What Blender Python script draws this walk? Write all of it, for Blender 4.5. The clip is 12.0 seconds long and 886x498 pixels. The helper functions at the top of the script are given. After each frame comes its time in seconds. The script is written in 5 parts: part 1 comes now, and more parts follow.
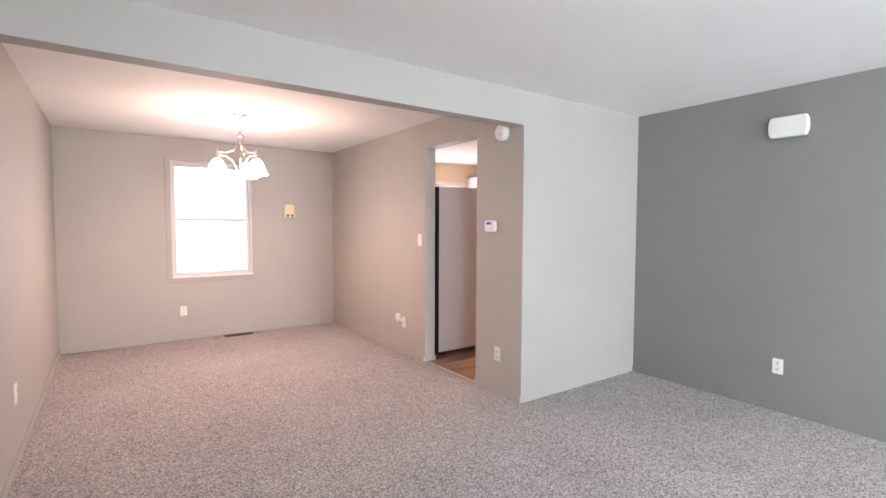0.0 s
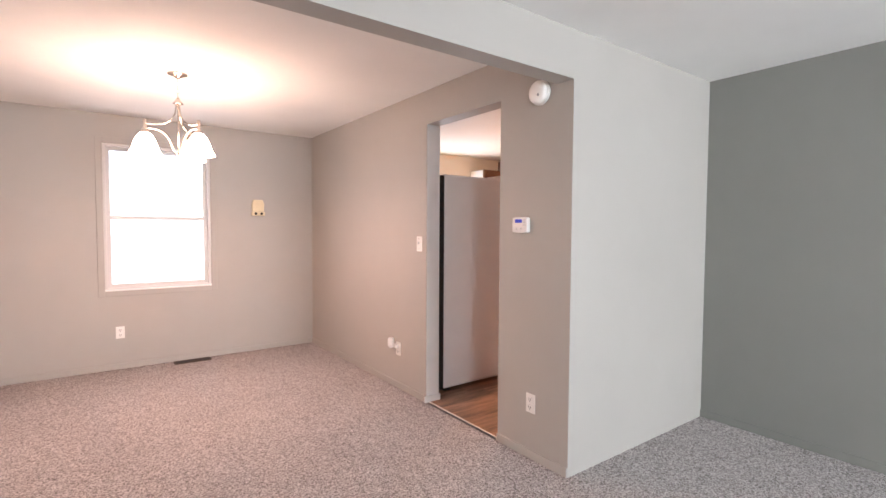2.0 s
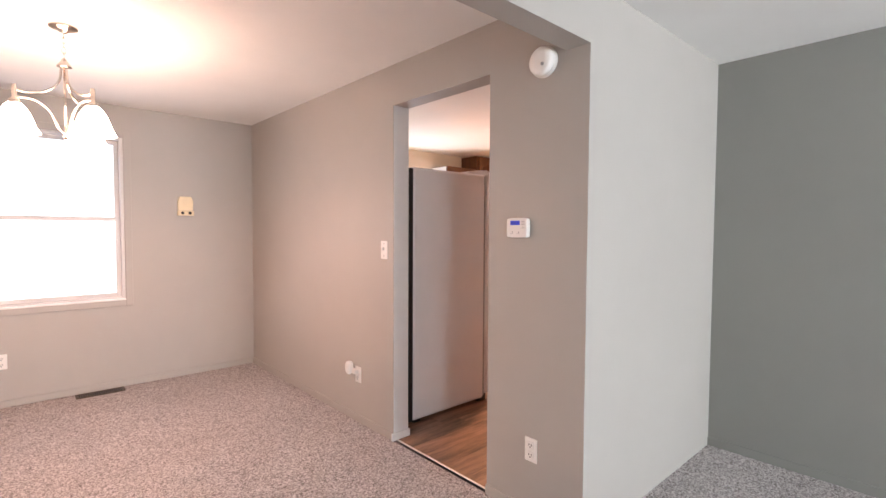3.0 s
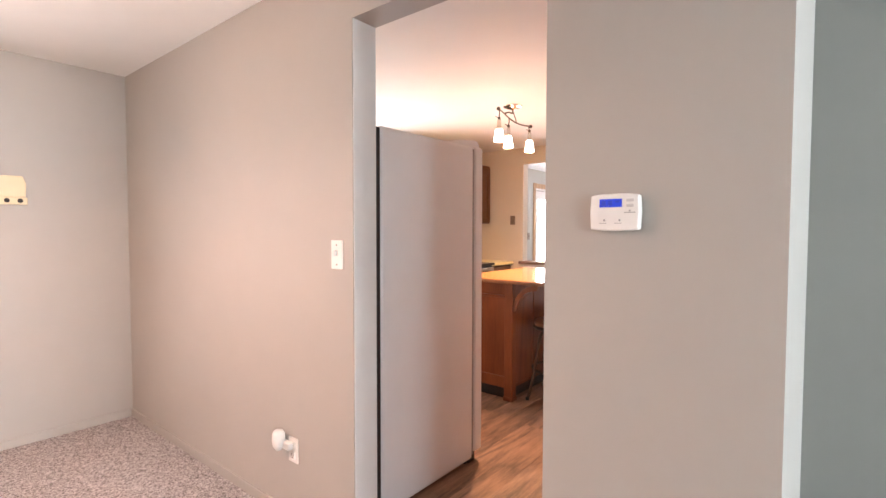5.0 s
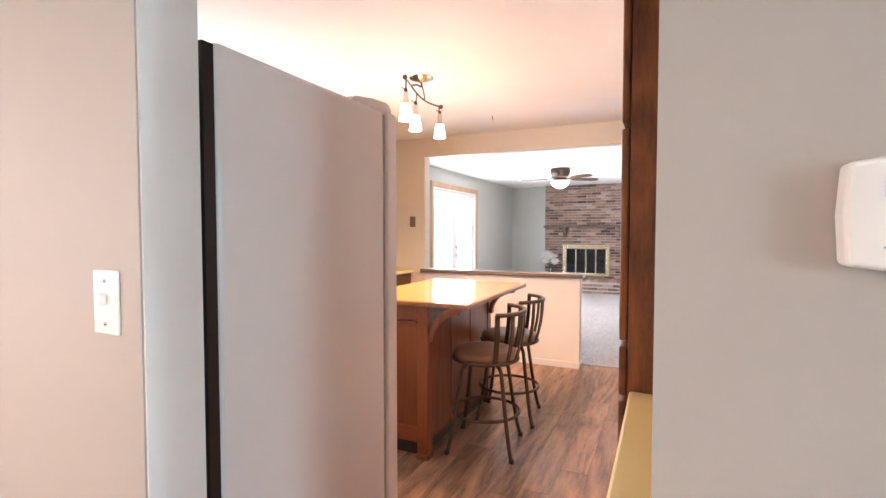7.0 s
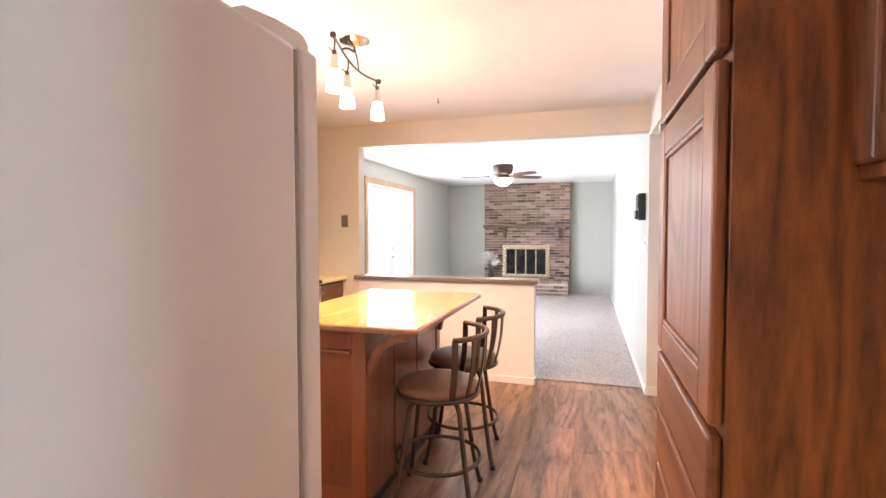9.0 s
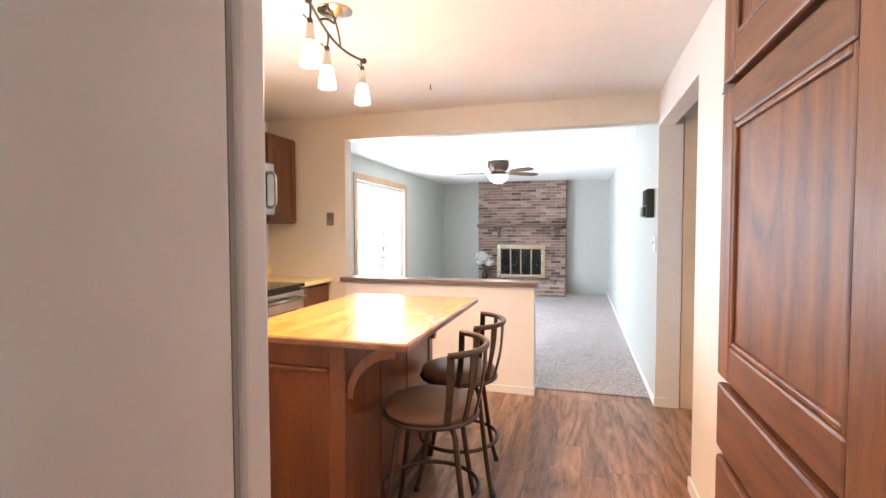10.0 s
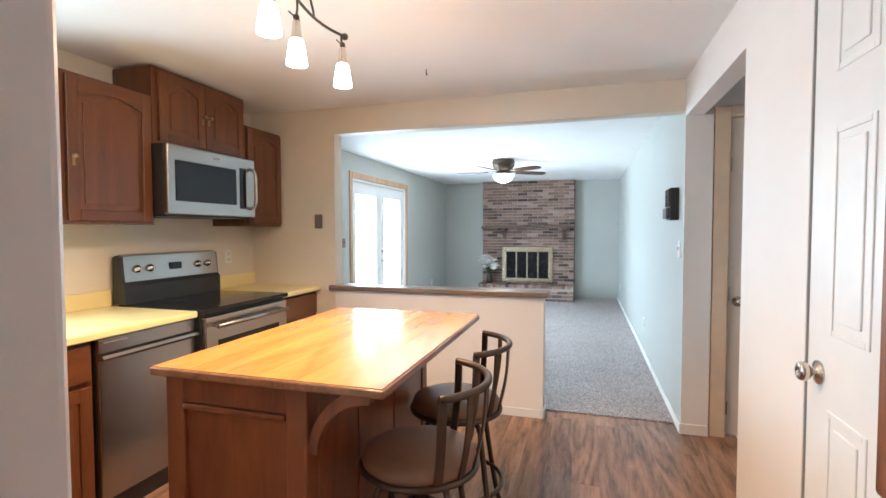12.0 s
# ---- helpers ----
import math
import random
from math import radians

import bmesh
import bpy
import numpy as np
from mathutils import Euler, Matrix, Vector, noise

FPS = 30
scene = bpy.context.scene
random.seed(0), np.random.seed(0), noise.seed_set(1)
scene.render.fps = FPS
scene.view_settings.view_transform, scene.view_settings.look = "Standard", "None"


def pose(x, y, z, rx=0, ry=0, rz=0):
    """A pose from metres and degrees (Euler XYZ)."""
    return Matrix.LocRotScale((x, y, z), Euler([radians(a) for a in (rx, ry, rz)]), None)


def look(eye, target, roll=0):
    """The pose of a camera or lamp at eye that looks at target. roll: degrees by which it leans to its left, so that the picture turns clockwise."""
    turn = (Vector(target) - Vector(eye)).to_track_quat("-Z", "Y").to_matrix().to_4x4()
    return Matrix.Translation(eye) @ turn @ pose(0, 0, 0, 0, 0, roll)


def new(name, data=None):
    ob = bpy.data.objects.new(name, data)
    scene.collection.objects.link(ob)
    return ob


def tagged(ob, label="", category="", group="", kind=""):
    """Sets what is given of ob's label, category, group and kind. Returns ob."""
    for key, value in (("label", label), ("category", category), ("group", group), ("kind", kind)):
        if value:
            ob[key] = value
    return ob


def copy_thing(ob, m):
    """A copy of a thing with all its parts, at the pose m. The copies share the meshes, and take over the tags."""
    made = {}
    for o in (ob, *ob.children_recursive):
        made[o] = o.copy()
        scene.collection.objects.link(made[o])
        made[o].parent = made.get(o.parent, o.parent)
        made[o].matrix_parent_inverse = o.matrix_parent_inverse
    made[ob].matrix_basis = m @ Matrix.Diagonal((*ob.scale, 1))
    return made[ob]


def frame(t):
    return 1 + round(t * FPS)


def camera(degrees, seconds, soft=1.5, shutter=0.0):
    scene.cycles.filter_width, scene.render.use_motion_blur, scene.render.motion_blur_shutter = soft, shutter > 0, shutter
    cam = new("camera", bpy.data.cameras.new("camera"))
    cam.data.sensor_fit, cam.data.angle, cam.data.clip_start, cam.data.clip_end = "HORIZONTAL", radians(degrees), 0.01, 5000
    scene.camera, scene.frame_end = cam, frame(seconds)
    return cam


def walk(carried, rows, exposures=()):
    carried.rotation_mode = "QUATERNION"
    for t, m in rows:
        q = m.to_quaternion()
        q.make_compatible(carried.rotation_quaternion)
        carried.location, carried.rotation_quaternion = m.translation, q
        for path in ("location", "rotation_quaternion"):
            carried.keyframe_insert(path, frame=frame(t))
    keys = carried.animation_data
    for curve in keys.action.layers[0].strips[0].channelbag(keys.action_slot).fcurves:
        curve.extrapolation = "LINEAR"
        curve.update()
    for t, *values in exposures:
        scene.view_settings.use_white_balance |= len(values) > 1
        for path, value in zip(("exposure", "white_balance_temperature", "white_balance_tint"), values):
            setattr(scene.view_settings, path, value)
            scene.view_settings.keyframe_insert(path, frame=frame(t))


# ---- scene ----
cam = camera(86.1, 12.0)
PATH = [
    (0, (0.344, 0.436, 1.403), (1.491, 2.071, 1.305), 0.2),
    (0.5, (0.466, 0.645, 1.391), (1.613, 2.28, 1.288), 0.2),
    (1, (0.598, 0.877, 1.376), (1.752, 2.508, 1.278), 0.3),
    (1.5, (0.758, 1.16, 1.372), (1.915, 2.789, 1.277), 0.3),
    (2, (0.895, 1.432, 1.377), (2.071, 3.047, 1.291), 0.3),
    (2.5, (1.016, 1.709, 1.374), (2.263, 3.271, 1.294), 0.4),
    (3, (1.15, 2.008, 1.391), (2.49, 3.49, 1.309), 0.3),
    (3.2, (1.202, 2.128, 1.392), (2.568, 3.587, 1.31), 0.4),
    (5, (1.724, 3.043, 1.354), (3.282, 4.294, 1.276), 0.1),
    (5.5, (1.888, 3.225, 1.366), (3.515, 4.387, 1.286), 0.1),
    (6, (2.059, 3.404, 1.377), (3.756, 4.46, 1.291), -0.0),
    (6.5, (2.252, 3.546, 1.373), (4.015, 4.488, 1.294), -0.1),
    (7, (2.436, 3.66, 1.387), (4.247, 4.504, 1.31), -0.0),
    (9, (2.986, 3.959, 1.399), (4.897, 4.542, 1.32), -0.1),
    (9.5, (3.145, 4.013, 1.393), (5.063, 4.574, 1.31), -0.0),
    (10, (3.289, 4.055, 1.387), (5.209, 4.608, 1.307), -0.1),
    (10.5, (3.414, 4.089, 1.395), (5.336, 4.638, 1.315), -0.0),
    (11, (3.523, 4.11, 1.413), (5.441, 4.669, 1.333), -0.1),
    (11.5, (3.627, 4.127, 1.412), (5.546, 4.688, 1.332), -0.0),
    (12, (3.698, 4.121, 1.411), (5.612, 4.695, 1.334), -0.1),
]
EXPOSURES = [(0, 0.16, 6000, 25), (3, 0.10, 6250, 27), (5, 0.50, 6050, 22), (7, 0.60, 5650, 15), (9, 0.76, 5750, 13), (10, 0.60, 5400, 8), (12, 0.20, 4900, 0)]
walk(cam, [(t, look(eye, target, roll)) for t, eye, target, roll in PATH], EXPOSURES)

# ---- plan, in metres ----
CEIL = 2.44
XW, XP, XG = -0.138, 2.97, 4.475            # west wall, kitchen partition, grey living room wall
YS, YB, YN = -4.2, 3.10, 6.945              # front wall, beam over the dining opening, dining window wall
KX0, KX1, KY0, KY1 = 3.092, 7.28, 3.22, 6.975   # kitchen
YR = 3.475                                 # right-hand wall of kitchen and family room
FX0, FX1, FY1 = 7.40, 13.86, 7.09          # family room
HX = 7.30                                  # end wall of the small hall
OPEN_TOP, PASS_TOP = 2.183, 2.221        # heads of the dining opening and the pass-through

# ---- world, daylight, lamps ----
world = bpy.data.worlds.new("sky")
scene.world = world
world.use_nodes = True
sky = world.node_tree.nodes.new("ShaderNodeTexSky")
sky.sky_type, sky.sun_disc = "NISHITA", False
sky.sun_elevation, sky.sun_rotation = radians(48), radians(200)
world.node_tree.links.new(sky.outputs[0], world.node_tree.nodes["Background"].inputs[0])
world.node_tree.nodes["Background"].inputs[1].default_value = 0.12
sun = new("sun", bpy.data.lights.new("sun", "SUN"))
sun.data.energy, sun.data.angle, sun.data.color = 3.0, radians(0.5), (1.0, 0.96, 0.9)
sun.matrix_world = look((0, -20, 22), (3, 0, 0))


def window_light(name, at, toward, w, h, watts, color=(0.93, 0.97, 1.0)):
    ob = new(name, bpy.data.lights.new(name, "AREA"))
    ob.data.shape, ob.data.size, ob.data.size_y = "RECTANGLE", w, h
    ob.data.energy, ob.data.color = watts, color
    ob.matrix_world = look(at, toward)
    return ob


def bulb_light(name, at, watts, color=(1.0, 0.66, 0.38), r=0.03):
    ob = new(name, bpy.data.lights.new(name, "POINT"))
    ob.data.energy, ob.data.color, ob.data.shadow_soft_size = watts, color, r
    ob.location = at
    return ob


COOL = (0.92, 1.0, 0.98)
WARM = (1.0, 0.54, 0.25)
ROSE = (1.0, 0.57, 0.38)
LEAFY = (0.86, 1.0, 0.95)
window_light("daylight_dining", (1.403, YN + 0.145, 1.466), (1.403, 0, 1.30), 0.90, 1.38, 9, COOL)
# added lamp in an invented side window, brightens surfaces that face east
window_light("added_side_light", (XW - 0.12, -1.7, 1.40), (3, -1.2, 1.5), 1.95, 1.45, 100, LEAFY)
window_light("daylight_front", (3.3, YS - 0.36, 1.36), (3.3, -1.5, 2.4), 1.85, 1.40, 262, LEAFY)
window_light("daylight_kitchen", (4.83, KY1 + 0.13, 1.62), (4.83, 3, 0.6), 0.94, 0.94, 28, COOL)
window_light("daylight_patio", (10.37, FY1 + 0.12, 1.06), (10.37, 3, 1.0), 1.85, 1.98, 142, (1.0, 0.985, 0.945))
CHANDELIER = (1.366, 5.218)
SPOTS = ((5.13, 5.18), (5.43, 5.27), (5.745, 5.23))
TRACK = (5.375, 5.193)
FAN = (10.59, 5.27)
for i in range(3):
    a = radians(180 - 120 * i)
    bulb_light("chandelier_bulb", (CHANDELIER[0] + 0.20 * math.cos(a), CHANDELIER[1] + 0.20 * math.sin(a), 1.89), 15, ROSE)
for x, y in SPOTS:
    bulb_light("spot_bulb", (x, y, 2.085), 8.0, WARM)
    down = new("spot_beam", bpy.data.lights.new("spot_beam", "SPOT"))  # the open mouth of the shade
    down.data.energy, down.data.color, down.data.shadow_soft_size = 58, WARM, 0.03
    down.data.spot_size, down.data.spot_blend = radians(150), 0.8
    down.location = (x, y, 2.08)
bulb_light("fan_bulb", (FAN[0], FAN[1], 2.02), 20, (1.0, 0.78, 0.55))


# ---- materials ----
def nodes_of(name):
    m = bpy.data.materials.new(name)
    m.use_nodes = True
    t = m.node_tree
    return m, t, t.nodes["Principled BSDF"]


def add(t, kind, **values):
    n = t.nodes.new(kind)
    for key, value in values.items():
        n.inputs[key].default_value = value
    return n


def ramp_of(t, fac, stops):
    r = t.nodes.new("ShaderNodeValToRGB")
    while len(r.color_ramp.elements) < len(stops):
        r.color_ramp.elements.new(0.5)
    for e, (p, c) in zip(r.color_ramp.elements, stops):
        e.position, e.color = p, (*c, 1)
    t.links.new(fac, r.inputs[0])
    return r


def shade_of(c, k):
    return tuple(min(1.0, v * k) for v in c)


def plain(name, color, rough=0.5, metal=0.0, vary=0.06, scale=6.0, bump=0.0, bump_scale=200.0, coat=0.0, random_tint=0.0):
    """A painted, moulded or metal surface with faint blotches, fine grain and relief."""
    m, t, b = nodes_of(name)
    co = t.nodes.new("ShaderNodeTexCoord")
    big = add(t, "ShaderNodeTexNoise", Scale=scale, Detail=4.0, Roughness=0.6)
    t.links.new(co.outputs["Object"], big.inputs["Vector"])
    r = ramp_of(t, big.outputs["Fac"], ((0.3, shade_of(color, 1 - vary)), (0.7, shade_of(color, 1 + vary))))
    out = r.outputs[0]
    if random_tint:
        info = t.nodes.new("ShaderNodeObjectInfo")
        hsv = t.nodes.new("ShaderNodeHueSaturation")
        mul = add(t, "ShaderNodeMapRange")
        mul.inputs[3].default_value, mul.inputs[4].default_value = 1 - random_tint, 1 + random_tint
        t.links.new(info.outputs["Random"], mul.inputs[0])
        t.links.new(mul.outputs[0], hsv.inputs["Value"])
        t.links.new(out, hsv.inputs["Color"])
        out = hsv.outputs[0]
    t.links.new(out, b.inputs["Base Color"])
    b.inputs["Metallic"].default_value = metal
    b.inputs["Coat Weight"].default_value = coat
    spread = 0.01 if metal > 0.9 else 0.06
    rr = t.nodes.new("ShaderNodeMapRange")
    rr.inputs[3].default_value, rr.inputs[4].default_value = max(0.02, rough - spread), min(1.0, rough + spread)
    t.links.new(big.outputs["Fac"], rr.inputs[0])
    t.links.new(rr.outputs[0], b.inputs["Roughness"])
    if bump:
        fine = add(t, "ShaderNodeTexNoise", Scale=bump_scale, Detail=3.0)
        t.links.new(co.outputs["Object"], fine.inputs["Vector"])
        bp = add(t, "ShaderNodeBump", Strength=bump, Distance=0.002)
        t.links.new(fine.outputs["Fac"], bp.inputs["Height"])
        t.links.new(bp.outputs[0], b.inputs["Normal"])
    return m


def wood(name, dark, light, axis="z", rough=0.35, grain=26.0, coat=0.15, random_tint=0.0, knots=0.5, contrast=1.0, fibre=1.0, rings_n=15.0, long=0.12):
    """Stained timber: long fibres and cathedral figure running along an axis."""
    m, t, b = nodes_of(name)
    co = t.nodes.new("ShaderNodeTexCoord")
    mp = t.nodes.new("ShaderNodeMapping")
    across = 1.0
    mp.inputs["Scale"].default_value = {"x": (long, across, across), "y": (across, long, across), "z": (across, across, long)}[axis]
    t.links.new(co.outputs["Object"], mp.inputs[0])
    info = t.nodes.new("ShaderNodeObjectInfo")
    off = add(t, "ShaderNodeVectorMath")
    off.operation = "MULTIPLY_ADD"
    off.inputs[1].default_value = (1, 1, 1)
    tot = t.nodes.new("ShaderNodeMath")
    tot.operation = "MULTIPLY"
    tot.inputs[1].default_value = 7.0
    t.links.new(info.outputs["Random"], tot.inputs[0])
    t.links.new(mp.outputs[0], off.inputs[0])
    t.links.new(tot.outputs[0], off.inputs[2])
    fig = add(t, "ShaderNodeTexNoise", Scale=3.4, Detail=1.5, Roughness=0.45, Distortion=knots)
    t.links.new(off.outputs[0], fig.inputs["Vector"])
    rings = t.nodes.new("ShaderNodeMath")
    rings.operation = "MULTIPLY"
    rings.inputs[1].default_value = rings_n
    t.links.new(fig.outputs["Fac"], rings.inputs[0])
    fr = t.nodes.new("ShaderNodeMath")
    fr.operation = "PINGPONG"
    fr.inputs[1].default_value = 1.0
    t.links.new(rings.outputs[0], fr.inputs[0])
    fib = add(t, "ShaderNodeTexNoise", Scale=grain * 4, Detail=5.0, Roughness=0.7)
    t.links.new(off.outputs[0], fib.inputs["Vector"])
    mix = t.nodes.new("ShaderNodeMath")
    mix.operation = "MULTIPLY_ADD"
    mix.inputs[1].default_value = 0.34 * contrast
    t.links.new(fr.outputs[0], mix.inputs[0])
    soft = t.nodes.new("ShaderNodeMath")
    soft.operation = "MULTIPLY_ADD"
    soft.inputs[1].default_value, soft.inputs[2].default_value = fibre, 0.5 - 0.5 * fibre
    t.links.new(fib.outputs["Fac"], soft.inputs[0])
    t.links.new(soft.outputs[0], mix.inputs[2])
    r = ramp_of(t, mix.outputs[0], ((0.32, dark), (0.62, tuple((a + c) / 2 for a, c in zip(dark, light))), (0.95, light)))
    out = r.outputs[0]
    if random_tint:
        hsv = t.nodes.new("ShaderNodeHueSaturation")
        mul = t.nodes.new("ShaderNodeMapRange")
        mul.inputs[3].default_value, mul.inputs[4].default_value = 1 - random_tint, 1 + random_tint
        t.links.new(info.outputs["Random"], mul.inputs[0])
        t.links.new(mul.outputs[0], hsv.inputs["Value"])
        t.links.new(out, hsv.inputs["Color"])
        out = hsv.outputs[0]
    t.links.new(out, b.inputs["Base Color"])
    b.inputs["Roughness"].default_value = rough
    b.inputs["Coat Weight"].default_value = coat
    b.inputs["Coat Roughness"].default_value = 0.12
    bp = add(t, "ShaderNodeBump", Strength=0.12, Distance=0.001)
    t.links.new(fib.outputs["Fac"], bp.inputs["Height"])
    t.links.new(bp.outputs[0], b.inputs["Normal"])
    return m


def carpet(name, dark, mid, light):
    """Twisted cut pile: yarn-sized flecks, broad tread marks, deep relief."""
    m, t, b = nodes_of(name)
    co = t.nodes.new("ShaderNodeTexCoord")
    warp = add(t, "ShaderNodeTexNoise", Scale=60.0, Detail=2.0)
    t.links.new(co.outputs["Object"], warp.inputs["Vector"])
    va = add(t, "ShaderNodeMixRGB", Fac=0.02)
    t.links.new(co.outputs["Object"], va.inputs[1])
    t.links.new(warp.outputs["Color"], va.inputs[2])
    vor = add(t, "ShaderNodeTexVoronoi", Scale=170.0)
    t.links.new(va.outputs[0], vor.inputs["Vector"])
    bw = t.nodes.new("ShaderNodeSeparateColor")
    t.links.new(vor.outputs["Color"], bw.inputs[0])
    mid_noise = add(t, "ShaderNodeTexNoise", Scale=80.0, Detail=4.0, Roughness=0.8)
    t.links.new(co.outputs["Object"], mid_noise.inputs["Vector"])
    s = t.nodes.new("ShaderNodeMath")
    s.operation = "MULTIPLY_ADD"
    s.inputs[1].default_value = 0.55
    t.links.new(bw.outputs[0], s.inputs[0])
    s2 = t.nodes.new("ShaderNodeMath")
    s2.operation = "MULTIPLY"
    s2.inputs[1].default_value = 0.5
    t.links.new(mid_noise.outputs["Fac"], s2.inputs[0])
    t.links.new(s2.outputs[0], s.inputs[2])
    r = ramp_of(t, s.outputs[0], ((0.22, dark), (0.48, mid), (0.72, light)))
    tread = add(t, "ShaderNodeTexNoise", Scale=1.6, Detail=3.0, Distortion=0.6)
    t.links.new(co.outputs["Object"], tread.inputs["Vector"])
    tr = ramp_of(t, tread.outputs["Fac"], ((0.35, (0.90, 0.90, 0.90)), (0.65, (1.0, 1.0, 1.0))))
    mul = add(t, "ShaderNodeMixRGB", Fac=1.0)
    mul.blend_type = "MULTIPLY"
    t.links.new(r.outputs[0], mul.inputs[1])
    t.links.new(tr.outputs[0], mul.inputs[2])
    t.links.new(mul.outputs[0], b.inputs["Base Color"])
    b.inputs["Roughness"].default_value = 0.95
    b.inputs["Sheen Weight"].default_value = 0.15
    inv = t.nodes.new("ShaderNodeMath")
    inv.operation = "SUBTRACT"
    t.links.new(s.outputs[0], inv.inputs[0])
    t.links.new(vor.outputs["Distance"], inv.inputs[1])
    bp = add(t, "ShaderNodeBump", Strength=0.9, Distance=0.008)
    t.links.new(inv.outputs[0], bp.inputs["Height"])
    t.links.new(bp.outputs[0], b.inputs["Normal"])
    return m


def brick(name):
    """Rough clay brick: each one its own tone from dark brown to pale grey-pink."""
    m, t, b = nodes_of(name)
    info = t.nodes.new("ShaderNodeObjectInfo")
    tone = ramp_of(t, info.outputs["Random"], ((0.0, (0.075, 0.052, 0.046)), (0.16, (0.16, 0.105, 0.085)), (0.35, (0.27, 0.175, 0.135)), (0.7, (0.345, 0.23, 0.18)), (1.0, (0.46, 0.35, 0.295))))
    co = t.nodes.new("ShaderNodeTexCoord")
    no = add(t, "ShaderNodeTexNoise", Scale=22.0, Detail=6.0, Roughness=0.7)
    t.links.new(co.outputs["Object"], no.inputs["Vector"])
    sp = ramp_of(t, no.outputs["Fac"], ((0.3, (0.6, 0.58, 0.56)), (0.7, (1.0, 1.0, 1.0))))
    mul = add(t, "ShaderNodeMixRGB", Fac=1.0)
    mul.blend_type = "MULTIPLY"
    t.links.new(tone.outputs[0], mul.inputs[1])
    t.links.new(sp.outputs[0], mul.inputs[2])
    t.links.new(mul.outputs[0], b.inputs["Base Color"])
    b.inputs["Roughness"].default_value = 0.9
    bp = add(t, "ShaderNodeBump", Strength=0.7, Distance=0.003)
    t.links.new(no.outputs["Fac"], bp.inputs["Height"])
    t.links.new(bp.outputs[0], b.inputs["Normal"])
    return m


def glowing(name, color, strength, base=(0.9, 0.88, 0.84)):
    m, t, b = nodes_of(name)
    b.inputs["Base Color"].default_value = (*base, 1)
    b.inputs["Roughness"].default_value = 0.35
    b.inputs["Emission Color"].default_value = (*color, 1)
    b.inputs["Emission Strength"].default_value = strength
    return m


def glass(name, tint=(1, 1, 1)):
    m, t, b = nodes_of(name)
    b.inputs["Base Color"].default_value = (*tint, 1)
    b.inputs["Roughness"].default_value = 0.0
    b.inputs["IOR"].default_value = 1.1
    b.inputs["Transmission Weight"].default_value = 1.0
    return m


GREIGE = (0.41, 0.385, 0.35)
M_WALL = plain("greige_wall_paint", GREIGE, 0.55, vary=0.03, scale=1.5, bump=0.12, bump_scale=160)
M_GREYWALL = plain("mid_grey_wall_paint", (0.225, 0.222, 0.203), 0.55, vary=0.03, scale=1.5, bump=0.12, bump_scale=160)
M_FAMILY = plain("pale_grey_wall_paint", (0.46, 0.47, 0.44), 0.5, vary=0.03, scale=1.5, bump=0.12, bump_scale=160)
M_CREAM = plain("cream_wall_paint", (0.71, 0.65, 0.55), 0.5, vary=0.025, scale=1.5, bump=0.12, bump_scale=160)
M_HALF = plain("off_white_wall_paint", (0.80, 0.76, 0.72), 0.5, vary=0.03, scale=2, bump=0.1)
M_CEIL = plain("white_ceiling_paint", (0.87, 0.86, 0.835), 0.8, vary=0.02, scale=2, bump=0.25, bump_scale=120)
M_WHITE = plain("white_semigloss_paint", (0.80, 0.79, 0.77), 0.35, vary=0.03, scale=5, bump=0.04)
M_FRAME = plain("white_vinyl_frame", (0.62, 0.60, 0.58), 0.4, vary=0.02)
M_PLASTIC = plain("white_plastic", (0.82, 0.80, 0.76), 0.35, vary=0.02)
M_IVORY = plain("aged_ivory_plastic", (0.74, 0.62, 0.40), 0.45, vary=0.06)
M_SLOT = plain("dark_slot", (0.03, 0.028, 0.025), 0.6)
M_TAN = plain("tan_wood_trim", (0.72, 0.58, 0.42), 0.4, vary=0.06)
M_DOOR = plain("cream_door_paint", (0.78, 0.72, 0.63), 0.4, vary=0.03)
M_PINETRIM = wood("pine_door_casing", (0.38, 0.22, 0.11), (0.58, 0.38, 0.22), "z", 0.4)
M_CARPET = carpet("beige_grey_carpet", (0.09, 0.068, 0.063), (0.42, 0.362, 0.345), (0.78, 0.72, 0.70))
M_OAK = wood("honey_oak_upright", (0.060, 0.0155, 0.0045), (0.25, 0.083, 0.021), "z", 0.46, 24, 0.04, contrast=1.25, fibre=0.85, knots=1.7, rings_n=15.0, long=0.17)
M_OAKX = wood("honey_oak_level", (0.062, 0.016, 0.0045), (0.25, 0.083, 0.021), "x", 0.46, 22, 0.04, contrast=0.7, fibre=0.8, rings_n=12.0)
M_CAB = wood("walnut_stained_cabinet", (0.060, 0.018, 0.005), (0.205, 0.074, 0.022), "z", 0.34, 18, 0.15, contrast=0.6, fibre=0.45, rings_n=9.0)
M_CABX = wood("walnut_stained_rail", (0.056, 0.017, 0.005), (0.175, 0.064, 0.020), "x", 0.34, 18, 0.15, contrast=0.6, fibre=0.45, rings_n=9.0)
M_ISLE = wood("cherry_stained_island", (0.085, 0.019, 0.0045), (0.25, 0.073, 0.018), "z", 0.34, 16, 0.12, contrast=0.7, fibre=0.5, rings_n=10.0)
M_TOP = wood("varnished_butcher_top", (0.42, 0.17, 0.03), (0.72, 0.37, 0.085), "x", 0.20, 10, 0.6, random_tint=0.06, contrast=0.9, fibre=0.6, rings_n=8.0, long=0.2)
M_TOPEDGE = wood("stained_top_edge", (0.12, 0.045, 0.018), (0.30, 0.13, 0.05), "x", 0.3, 24, 0.3)
